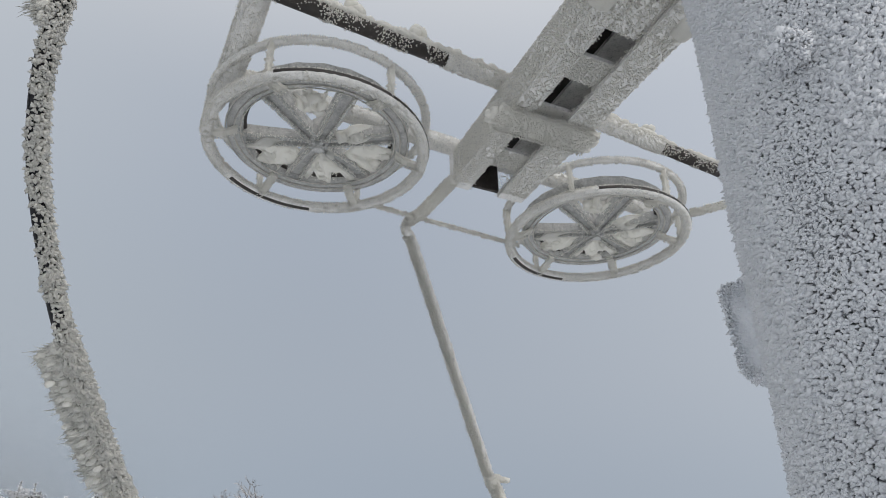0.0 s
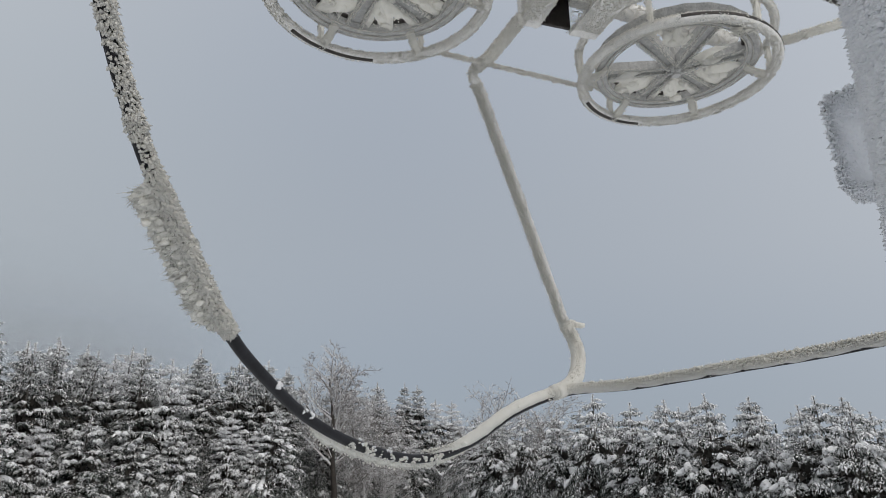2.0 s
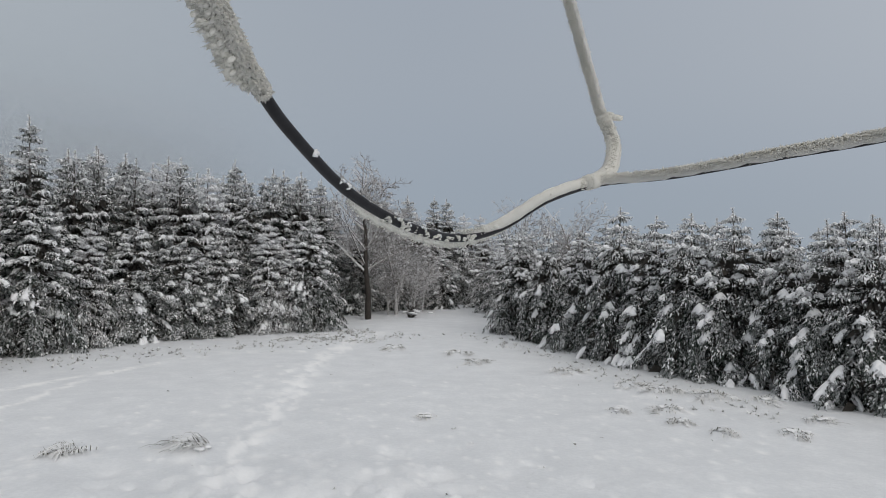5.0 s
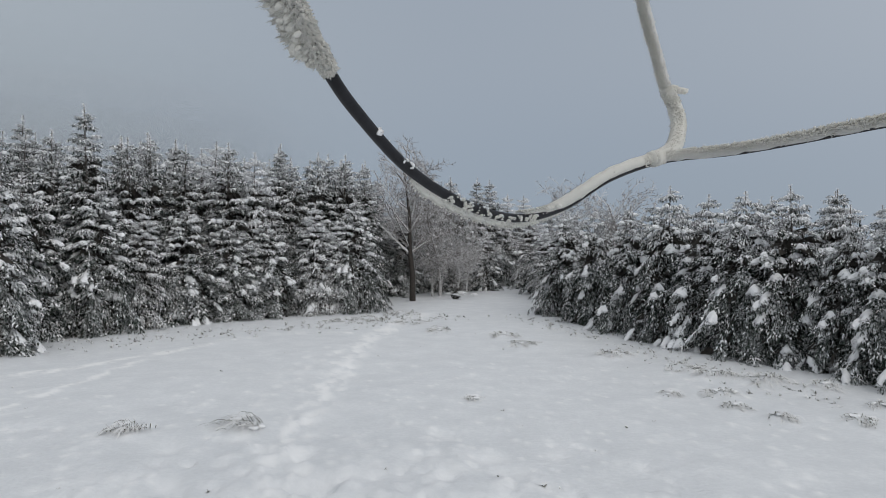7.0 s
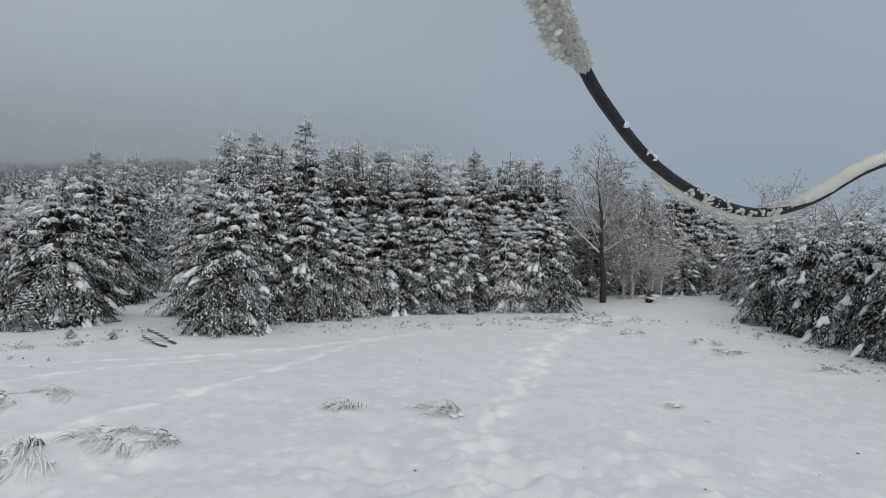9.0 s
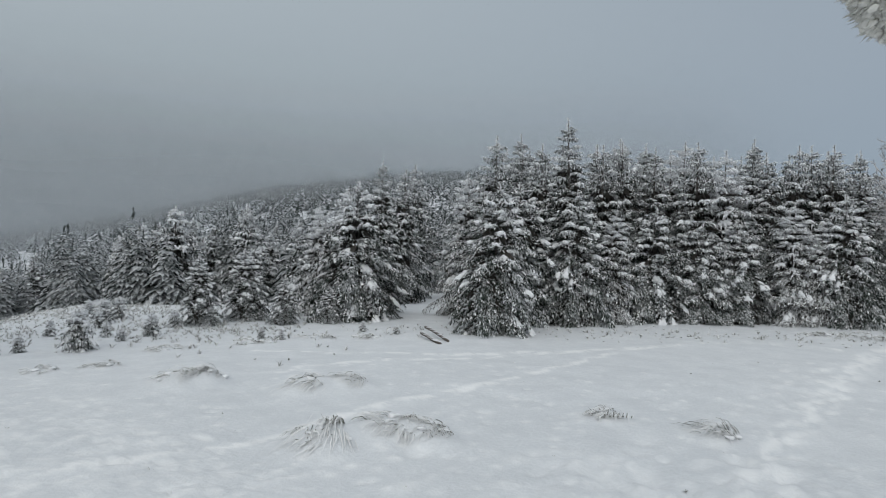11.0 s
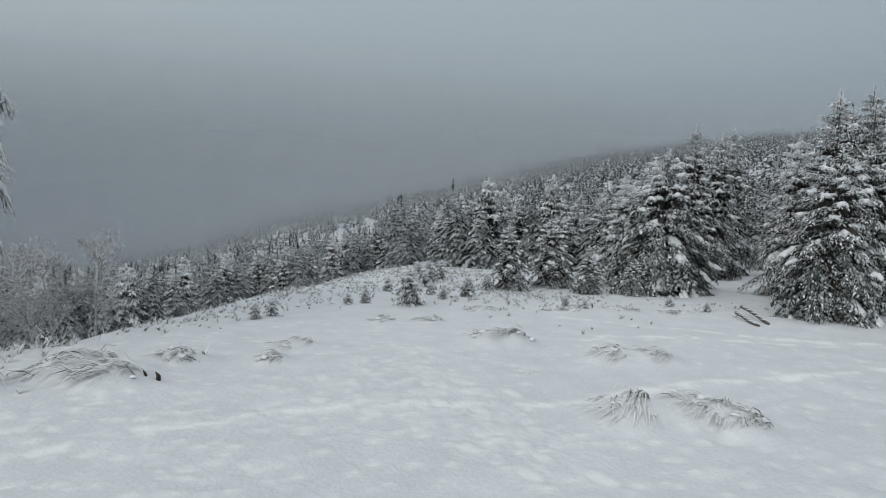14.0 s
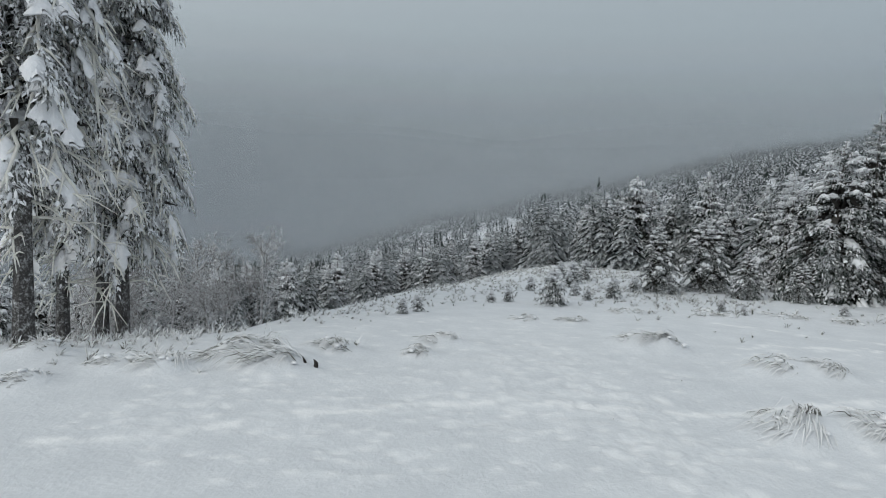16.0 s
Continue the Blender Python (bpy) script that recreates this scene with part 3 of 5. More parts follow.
            Q = spine(ts) + side * (rng.normal(0, 0.07 * L + 0.02, m))[:, None] + UP * 0.008
            E = rad * rng.uniform(0, 1, (m, 1)) + side * rng.normal(0, 0.8, (m, 1)) - UP * rng.uniform(0.1, 0.9, (m, 1))
            snow.add(*sprigs(rng, Q, E, UP + rng.normal(0, 0.5, (m, 3)), size * rng.uniform(0.7, 1.5, m), width * rng.uniform(1.0, 2.0, m)))
    # leader shoot with short frosted buds
    m = 60
    hq = rng.uniform(1 - lead - 0.03, 1.0, m)
    P = np.array([axis(H * v) for v in hq])
    ph = rng.uniform(0, 6.283, m)
    D = np.stack([np.cos(ph), np.sin(ph), rng.uniform(0.2, 1.4, m)], 1)
    (snow if white > 0.05 else crown).add(*sprigs(rng, P, D, np.cross(D, UP) + rng.normal(0, 0.5, (m, 3)), (0.04 + 0.45 * R * (1.0 - hq)) * rng.uniform(0.7, 1.3, m), width * 0.6 * np.ones(m)))
    # dead twigs and old wood round the trunk; their dark colour adds inner shade
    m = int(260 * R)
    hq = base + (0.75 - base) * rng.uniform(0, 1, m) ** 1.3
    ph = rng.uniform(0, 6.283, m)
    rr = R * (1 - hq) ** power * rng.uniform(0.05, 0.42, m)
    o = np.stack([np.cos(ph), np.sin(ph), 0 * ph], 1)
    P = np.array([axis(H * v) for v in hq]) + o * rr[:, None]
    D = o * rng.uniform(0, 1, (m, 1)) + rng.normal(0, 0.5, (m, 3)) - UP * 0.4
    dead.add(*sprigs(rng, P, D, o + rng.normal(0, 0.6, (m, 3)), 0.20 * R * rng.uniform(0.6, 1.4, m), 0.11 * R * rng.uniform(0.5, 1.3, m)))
    wood.obj("trunk", M_OLDBARK if rime else M_BARK, root, "frost-flecked brown trunk and limbs")
    if rime:
        limb.obj("rimed_limb", M_FROST, root, "limbs thick with rime", True, "stuff")
    dead.obj("inner_twig", M_DEAD_SHADE, root, "dark dead twigs that add shade inside the crown", False, "stuff")
    crown.obj("crown", needles, root, "dark green needles edged with frost")
    snow.obj("snow_load", M_CLUMP, root, "pads of snow on the boughs", True, "stuff")
    return tagged(root, "", "spruce tree", "spruces round the meadow")


TREE_KINDS = [
    spruce("spruce_tree", 11, 3.6, 1.08, 15, 7, pads=0.36),
    spruce("spruce_tree", 12, 4.1, 1.02, 17, 7, pads=0.4, lead=0.05, power=0.92),
    spruce("spruce_tree", 13, 2.7, 1.25, 12, 7, droop=0.5, pads=0.42, fat=1.1),
    spruce("spruce_tree", 14, 2.6, 1.2, 12, 7, droop=0.62, pads=0.5, power=0.94, fat=1.15, hang=0.3, lead=0.045, size=0.052, width=0.019, step=0.05, shag=0.3),
    spruce("spruce_tree", 15, 2.4, 1.14, 11, 7, droop=0.75, pads=0.5, power=0.90, fat=1.15, hang=0.3, lead=0.045, size=0.052, width=0.019, step=0.05, shag=0.4),
    spruce("spruce_tree", 16, 3.0, 1.05, 14, 7, needles=M_NEEDLE_PALE, pads=0.2, white=0.22, width=0.020),
]
KIND_H = [3.6, 4.1, 2.7, 2.6, 2.4, 3.0]
KIND_LABEL = [
    "young dark green spruce dusted with snow", "slender dark spruce with frosted tips", "bushy spruce with thick snow clumps",
    "low spruce with drooping snow-laden boughs", "broad low spruce bent under heavy snow", "pale spruce furred all over with frost",
]
used = [False] * len(TREE_KINDS)
trng = random.Random(4)


def plant(x, y, h, kind, label=""):
    s = h / KIND_H[kind]
    m = Matrix.LocRotScale((x, y, gz(x, y) - 0.04), Euler((trng.gauss(0, 0.02), trng.gauss(0, 0.02), trng.uniform(0, 6.28))), Vector((s * trng.uniform(0.92, 1.08),) * 2 + (s,)))
    if not used[kind]:
        used[kind] = True
        ob = TREE_KINDS[kind]
        ob.matrix_basis = m
    else:
        ob = copy_thing(TREE_KINDS[kind], Matrix())
        ob.matrix_basis = m
    tagged(ob, label or KIND_LABEL[kind], "spruce tree", "spruces round the meadow")
    return ob


# the wood on the far side of the meadow: low trees along its edge, taller ones close behind; x, y, height, kind
WOOD_FRONT = [
    (-7.45, 10.45, 2.8, 2), (-8.0, 12.3, 3.0, 2), (-7.0, 12.9, 2.85, 2), (-6.05, 14.65, 2.5, 2), (-5.25, 15.35, 2.4, 2), (-4.45, 15.95, 2.3, 2), (-3.5, 16.55, 2.65, 5), (-2.5, 17.0, 2.85, 2),
    (-6.55, 13.75, 2.4, 5), (-4.9, 15.6, 2.0, 2), (-3.0, 16.8, 2.2, 5), (-7.75, 11.3, 2.3, 5),
]
WOOD_TALL = [
    (-8.24, 11.43, 3.9, 0), (-8.74, 13.2, 4.0, 1), (-8.16, 13.28, 3.95, 0), (-7.25, 13.1, 4.42, 1), (-7.15, 14.41, 4.0, 0), (-6.89, 15.08, 4.15, 0), (-6.34, 15.32, 4.0, 1), (-6.07, 15.96, 4.0, 5),
    (-5.45, 15.9, 4.1, 0), (-5.0, 16.5, 3.9, 5), (-4.44, 17.0, 4.1, 1), (-3.96, 16.95, 3.85, 0), (-3.64, 17.69, 4.05, 0), (-3.02, 18.11, 4.05, 0), (-2.45, 18.2, 3.9, 1), (-3.2, 19.1, 4.05, 0), (-3.0, 20.3, 4.1, 0),
]
for x, y, h, k in WOOD_FRONT + WOOD_TALL:
    plant(x, y, h * 1.05, k)
# trees round the end of the lane
LANE_END = [
    (-2.7, 21.8, 3.9, 0), (-1.9, 23.6, 3.9, 1), (-1.3, 24.4, 4.1, 0), (-0.5, 24.6, 3.3, 0), (0.2, 26.6, 3.8, 0), (-1.7, 21.9, 3.0, 0), (-0.9, 25.2, 4.3, 0), (0.0, 28.2, 4.8, 0), (0.9, 29.2, 4.9, 1), (1.7, 29.9, 4.9, 0), (2.6, 30.5, 4.3, 5), (3.4, 23.2, 3.0, 2), (4.3, 25.0, 3.4, 0), (-0.6, 30.8, 4.6, 1),
    (3.3, 31.5, 4.4, 5), (-2.6, 22.4, 4.1, 1), (3.9, 20.2, 2.8, 2), (3.3, 18.4, 2.7, 3), (5.2, 22.0, 3.1, 0), (1.25, 24.9, 2.3, 2), (0.55, 25.3, 1.6, 5), (3.1, 26.5, 3.2, 5), (3.0, 21.0, 2.4, 5),
]
for x, y, h, k in LANE_END:
    plant(x, y, h, k)
# the row that ends in the lane
LANE_ROW = [
    (2.04, 15.9, 2.4), (2.43, 14.2, 2.7), (2.85, 12.85, 2.5), (3.2, 11.7, 2.7), (3.54, 10.7, 2.7), (3.85, 9.8, 2.5), (4.22, 9.2, 2.45),
    (4.55, 8.55, 2.4), (4.85, 7.95, 2.3), (5.05, 7.4, 2.2), (5.5, 6.6, 2.2),
]
for i, (x, y, h) in enumerate(LANE_ROW):
    plant(x + 0.68, y + 0.3, h + (0.14, -0.12, 0.05)[i % 3], 3 + i % 2)
# the clump beyond the side track
CLUMP = [
    (-11.5, 10.5, 3.3), (-12.9, 11.7, 3.4), (-12.6, 12.4, 4.15), (-15.1, 15.9, 4.5), (-17.4, 19.0, 5.3), (-11.99, 8.9, 1.1), (-11.1, 9.4, 0.85),
    (-14.8, 9.9, 1.9), (-13.3, 8.8, 1.7), (-13.0, 7.5, 1.55), (-10.7, 4.15, 0.62), (-11.75, 5.8, 0.4), (-15.4, 6.5, 0.5), (-13.3, 11.0, 2.9),
]
for i, (x, y, h) in enumerate(CLUMP):
    plant(x, y, h, (2, 5, 1, 0, 0, 2, 2, 2, 2, 2, 0, 2, 0, 5)[i])
# rows behind the front ones
for i in range(36):
    row = i // 18
    q = (i % 18) / 17
    x, y = -9.6 + 6.4 * q - row * 0.6 + trng.gauss(0, 0.25), 13.6 + 6.3 * q + row * 1.5 + trng.gauss(0, 0.3)
    plant(x, y, trng.uniform(4.0, 4.6), trng.choice((0, 0, 1, 1, 5)))
for x, y, h in ((-9.7, 13.2, 3.2), (-10.3, 14.8, 3.4), (-10.3, 13.4, 3.7)):
    plant(x, y, h, 5)
for i in range(26):
    row = 1 + i // 13
    q = (i % 13) / 12
    x, y = 2.9 + 3.6 * q + row * 1.2 + trng.gauss(0, 0.3), 16.3 - 9.3 * q + row * 0.55 + trng.gauss(0, 0.3)
    plant(x + 0.2, y, trng.uniform(2.35, 2.8), trng.choice((0, 2, 3, 4, 3)))


def far_template(rng, tiers, pts, twigs):
    """A light spruce one metre high: tiers of drooping boughs of a few leaf-shaped pieces each."""
    parts = []
    for k in range(tiers):
        q = (k + rng.uniform(0, 0.4)) / tiers
        n = max(3, int(pts * (1.1 - 0.6 * q)))
        a = rng.uniform(0, 6.28) + 6.283 * np.arange(n) / n + rng.normal(0, 0.2, n)
        L = (0.27 * (1 - q) ** 0.85 + 0.012) * rng.uniform(0.75, 1.2, n)
        for tw in range(twigs):
            off = (tw - (twigs - 1) / 2) * 0.5
            o = np.stack([np.cos(a + off), np.sin(a + off), 0 * a], 1)
            o0 = np.stack([np.cos(a), np.sin(a), 0 * a], 1)
            P = o0 * (L * (0.05 if off == 0 else 0.35))[:, None] + UP * (0.04 + 0.90 * q + 0.03 - (0 if off == 0 else 0.05) * L)[:, None]
            D = o - UP * rng.uniform(0.35, 0.75, (n, 1))
            parts.append(sprigs(rng, P, D, UP + o * 0.4 + rng.normal(0, 0.2, (n, 3)), L * (1.0 if off == 0 else 0.6), L * (0.55 if twigs == 1 else 0.34))[0])
    m = 5
    P = UP * rng.uniform(0.88, 0.97, (m, 1))
    parts.append(sprigs(rng, P, UP + rng.normal(0, 0.12, (m, 3)), rng.normal(0, 1, (m, 3)), np.full(m, 0.09), np.full(m, 0.018))[0])
    return np.vstack(parts)


def far_forest():
    """The wooded hillside and the plantation that goes on behind the front rows."""
    rng = np.random.default_rng(8)
    rich, fine = [far_template(rng, 15, 9, 5) for _ in range(4)], [far_template(rng, 12, 7, 3) for _ in range(4)]
    plain = [far_template(rng, 8, 6, 1) for _ in range(4)]
    V, made, near_trees = [], 0, []
    for _ in range(60000):
        az = radians(rng.uniform(36, 118) if rng.uniform() < 0.85 else rng.uniform(-45, 36))
        r = math.sqrt(rng.uniform(17 ** 2, 195 ** 2)) if rng.uniform() < 0.8 else rng.uniform(17, 70)
        x, y = -r * math.sin(az), r * math.cos(az)
        s = min((x + 8.95) * -0.521 + (y + 0.94) * -0.854, (x + 8.5) * -0.93 + (y + 2.0) * -0.37)
        azd = math.degrees(az)
        clear = 21 if azd > 62 and s > 8 else 31 if azd > 66 else 25 if azd > 58 else 22 if azd > 5 else 27 if azd > -5 else 30 if azd > -14 else 15
        if r < clear or (5 < azd < 38 and r < 23) or (38.5 < azd < 43 and r < 31):
            continue
        H = rng.uniform(2.4, 3.9) * (0.7 if azd < -5 else 0.85 if azd > 72 else 1)
        if r < 58 and azd > 36:
            if len(near_trees) < 170 and r < 48:
                near_trees.append((x, y, H))
                continue
        z0 = land(np.array([x]), np.array([y]))[0] - 0.1
        T = (rich if r < 45 else fine if r < 72 else plain)[rng.integers(4)]
        a, w = rng.uniform(0, 6.283), H * rng.uniform(1.1, 1.45)
        ca, sa = math.cos(a) * w, math.sin(a) * w
        V.append(np.stack([x + T[:, 0] * ca - T[:, 1] * sa, y + T[:, 0] * sa + T[:, 1] * ca, z0 + T[:, 2] * H], 1))
        made += 1
        if made >= 4800:
            break
    V = np.vstack(V)
    ob = mesh_obj("forest", V.tolist(), np.arange(len(V)).reshape(-1, 4).tolist(), M_NEEDLE_FAR, None, "dense plantation of frosted spruces climbing a foggy hillside", False, "stuff")
    tagged(ob, "", "forest")
    return near_trees


NEAR_TREES = far_forest()
MID_KINDS = [
    spruce("spruce_tree", 41, 3.2, 1.0, 11, 6, pads=0.3, step=0.11, size=0.13, width=0.05),
    spruce("spruce_tree", 42, 3.6, 1.0, 12, 6, pads=0.2, needles=M_NEEDLE_PALE, step=0.11, size=0.13, width=0.045, white=0.16),
    spruce("spruce_tree", 43, 2.8, 0.95, 10, 6, pads=0.3, droop=0.5, step=0.11, size=0.13, width=0.05, white=0.14),
]
for k, (x, y, h) in enumerate(NEAR_TREES):
    src = MID_KINDS[k % 3]
    ob = src if k < 3 else copy_thing(src, Matrix())
    s = h / (3.2, 3.6, 2.8)[k % 3]
    ob.matrix_basis = Matrix.LocRotScale((x, y, gz(x, y) - 0.05), Euler((0, 0, k * 2.4)), Vector((s * 1.05, s * 1.05, s)))
    tagged(ob, "frosted spruce of the hillside plantation", "spruce tree", "spruces on the hillside")
# see-through sheets put haze in front of the hillside, thicker with distance
def haze_material():
    m, n, l, b = mat_new("haze_sheet")
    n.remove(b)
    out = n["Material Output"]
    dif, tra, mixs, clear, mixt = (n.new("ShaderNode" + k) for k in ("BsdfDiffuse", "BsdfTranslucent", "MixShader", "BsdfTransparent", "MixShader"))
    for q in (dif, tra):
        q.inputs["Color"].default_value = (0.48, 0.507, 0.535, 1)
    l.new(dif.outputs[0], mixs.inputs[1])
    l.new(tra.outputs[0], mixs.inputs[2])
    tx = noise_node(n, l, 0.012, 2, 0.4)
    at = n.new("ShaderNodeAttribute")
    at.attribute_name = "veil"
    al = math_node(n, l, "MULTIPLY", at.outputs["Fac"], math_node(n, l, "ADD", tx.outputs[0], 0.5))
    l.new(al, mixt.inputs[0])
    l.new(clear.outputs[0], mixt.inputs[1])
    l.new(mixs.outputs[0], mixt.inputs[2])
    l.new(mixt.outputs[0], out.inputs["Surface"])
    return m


M_HAZE = haze_material()


def haze_sheet(r, az0, az1, el0, el1, dens, full):
    """A curved sheet that stands in for haze; its density fades out upwards and at both ends."""
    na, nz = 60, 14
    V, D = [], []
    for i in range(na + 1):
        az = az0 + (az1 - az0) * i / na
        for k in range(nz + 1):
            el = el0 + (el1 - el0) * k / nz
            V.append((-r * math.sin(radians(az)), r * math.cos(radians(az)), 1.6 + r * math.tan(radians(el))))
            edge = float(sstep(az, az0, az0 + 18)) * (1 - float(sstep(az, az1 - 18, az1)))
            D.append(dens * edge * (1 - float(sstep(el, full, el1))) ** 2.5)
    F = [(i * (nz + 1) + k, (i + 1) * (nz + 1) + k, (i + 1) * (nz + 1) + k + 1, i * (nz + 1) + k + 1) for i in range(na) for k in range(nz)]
    ob = mesh_obj("haze_sheet", V, F, M_HAZE, None, "see-through grey sheet standing in for fog over the hillside wood", True, "stuff")
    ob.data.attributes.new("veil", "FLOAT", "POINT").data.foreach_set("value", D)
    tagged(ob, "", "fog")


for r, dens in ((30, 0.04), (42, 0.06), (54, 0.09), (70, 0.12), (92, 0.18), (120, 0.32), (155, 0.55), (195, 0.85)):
    haze_sheet(r, 10, 140, -14, 22, dens, -4)
haze_sheet(250, 6, 150, -10, 24, 1.0, -4)
# tall old spruces at the edge of the meadow
BIG = [spruce("tall_spruce", 21, 12.0, 1.35, 34, 7, base=0.21, droop=0.95, pads=1.0, needles=M_NEEDLE_PALE, trunk_r=0.105, power=0.45, rise=0.3, size=0.07, width=0.026, hang=0.45, white=0.44, rime=0.022, fat=1.75, shag=0.6)]
for k, (x, y, sc, rz) in enumerate([(-8.2, -3.15, 1.0, 0), (-10.5, -2.98, 0.9, 2.1), (-10.5, -2.7, 0.95, 4.0), (-10.4, -3.48, 0.9, 5.2)]):
    ob = BIG[0] if k == 0 else copy_thing(BIG[0], Matrix())
    ob.matrix_basis = Matrix.LocRotScale((x, y, gz(x, y) - 0.05), Euler((0, 0, rz)), Vector((sc,) * 3))
    tagged(ob, "tall old spruce hung with thick rime and snow", "spruce tree", "old spruces")

# ---- the ski lift pylon ----
PYLON = new("ski_lift_pylon")
PYLON.location = (0.87, 0.55, 0.0)
tagged(PYLON, "ski tow pylon of steel tube coated in thick rime", "lift pylon")
frng = np.random.default_rng(77)
AX, AR = np.array((-0.222, 0.975, 0.0)), np.array((0.975, 0.222, 0.0))   # along the arm, and to its right
ROOT = np.array((0.87, 0.55, 0.0))
RIME_WIND = np.array((-0.85, -0.1, -0.15))   # the side on which rime has grown


def arm_pt(u, w, z):
    return ROOT + AX * u + AR * w + np.array((0, 0, z))


def fit_part(sp, name, material, label="", parent=None, smooth=True, kind=""):
    """A part of the pylon, its vertices given in the world."""
    off = np.array(PYLON.location)
    if sp.tufts:
        grow_tufts(sp)
    ob = mesh_obj(name, (np.array([tuple(v) for v in sp.v]) - off).tolist(), sp.f, material, parent or PYLON, label, smooth, kind)
    return ob


def tuft(sp, p, d, ln, w, crook=0.18):
    """A bud of rime: a bent spindle with a blunt tip; built when the part is made."""
    sp.tufts.append((p[0], p[1], p[2], d[0], d[1], d[2], ln, w, crook))


def grow_tufts(sp):
    a = np.array(sp.tufts, float)
    n = len(a)
    p, d, ln, w, crook = a[:, :3], a[:, 3:6], a[:, 6:7], a[:, 7:8], a[:, 8:9]
    d = d / (np.linalg.norm(d, axis=1)[:, None] + 1e-9)
    e1 = np.cross(d, (0.31, 0.52, 0.79))
    e1 /= np.linalg.norm(e1, axis=1)[:, None] + 1e-9
    e2 = np.cross(d, e1)
    m = p + d * ln * 0.5
    ph = frng.uniform(0, 6.28, (n, 1))
    vs = [p - d * ln * 0.2] + [m + (e1 * np.cos(ph + k * 2.094) + e2 * np.sin(ph + k * 2.094)) * w for k in range(3)] + [p + d * ln + frng.normal(0, 1, (n, 3)) * crook * ln]
    V = np.stack(vs, 1).reshape(-1, 3)
    base = np.arange(n)[:, None, None] * 5 + np.array([(0, 2, 1), (0, 3, 2), (0, 1, 3), (1, 2, 4), (2, 3, 4), (3, 1, 4)])[None] + sp.n
    sp.v.extend(V)
    sp.f.extend(map(tuple, base.reshape(-1, 3).tolist()))
    sp.n += len(V)


def fur_tube(sp, pts, r, n, ln, w, bias=RIME_WIND, cover=1.0, grow=0.5, lay=0.0, patchy=0.0):
    """Rime buds round a bar, longer on the windward side."""
    pts = np.array(pts, float)
    seg = np.linalg.norm(np.diff(pts, axis=0), axis=1)
    acc = np.r_[0, np.cumsum(seg)]
    for _ in range(int(n)):
        q = frng.uniform(0, acc[-1])
        i = min(len(seg) - 1, int(np.searchsorted(acc, q) - 1) if q > 0 else 0)
        t = (pts[i + 1] - pts[i]) / (seg[i] + 1e-9)
        p = pts[i] + t * (q - acc[i])
        o = frng.normal(0, 1, 3)
        o -= t * o.dot(t)
        o /= np.linalg.norm(o) + 1e-9
        lee = o.dot(bias)
        if frng.uniform() > cover + 0.6 * lee + patchy * math.sin(q * 61) * math.sin(q * 23 + 1):
            continue
        tuft(sp, p + o * r * 0.9, o * (1 - 0.6 * abs(lay)) + t * lay + bias * 0.5 + frng.normal(0, 0.25, 3), ln * frng.uniform(0.6, 1.3) * (1 + grow * max(0, lee)), w * frng.uniform(0.7, 1.3))


def fur_box(sp, corner, ex, ey, n_out, n, ln, w):
    """Rime buds over a flat face."""
    for _ in range(int(n)):
        p = np.array(corner) + np.array(ex) * frng.uniform(0, 1) + np.array(ey) * frng.uniform(0, 1)
        tuft(sp, p, np.array(n_out) + RIME_WIND * 0.3 + frng.normal(0, 0.3, 3), ln * frng.uniform(0.5, 1.3), w * frng.uniform(0.7, 1.3))


def box_on(sp, u0, u1, w0, w1, z0, z1):
    c = [arm_pt(u, w, z) for z in (z0, z1) for u, w in ((u0, w0), (u1, w0), (u1, w1), (u0, w1))]
    sp.add(c, [(0, 3, 2, 1), (4, 5, 6, 7), (0, 1, 5, 4), (1, 2, 6, 5), (2, 3, 7, 6), (3, 0, 4, 7)])


def lump(sp, p, size, seed, rough=0.35):
    iv, ifc = ico()
    k = 1 + rough * fbm(iv[:, 0] * 2 + seed * 3.1 + iv[:, 2], iv[:, 1] * 2 + iv[:, 2] * 1.7 + seed, 5, 3)[:, None]
    sp.add([tuple(np.array(p) + v) for v in iv * k * np.array(size)], ifc)


# column
sp = Soup()
zs = np.linspace(-0.25, 3.75, 60)
vs, fs = [], []
for i, z in enumerate(zs):
    for k in range(48):
        a = 2 * math.pi * k / 48
        rr = 0.198 + 0.046 * max(0.0, 2.6 - z) + 0.006 * math.sin(a * 5 + z * 7) * math.cos(z * 11 + a * 3)
        vs.append((0.87 + rr * math.cos(a), 0.55 + rr * math.sin(a), z))
for i in range(59):
    for k in range(48):
        fs.append((i * 48 + k, i * 48 + (k + 1) % 48, (i + 1) * 48 + (k + 1) % 48, (i + 1) * 48 + k))
fs.append(tuple(59 * 48 + k for k in range(48)))
sp.add(vs, fs)
column = fit_part(sp, "column", M_SKYLIT_RIME, "round steel column under a crust of rime")
sp = Soup()
face = math.atan2(-0.58, -0.76)
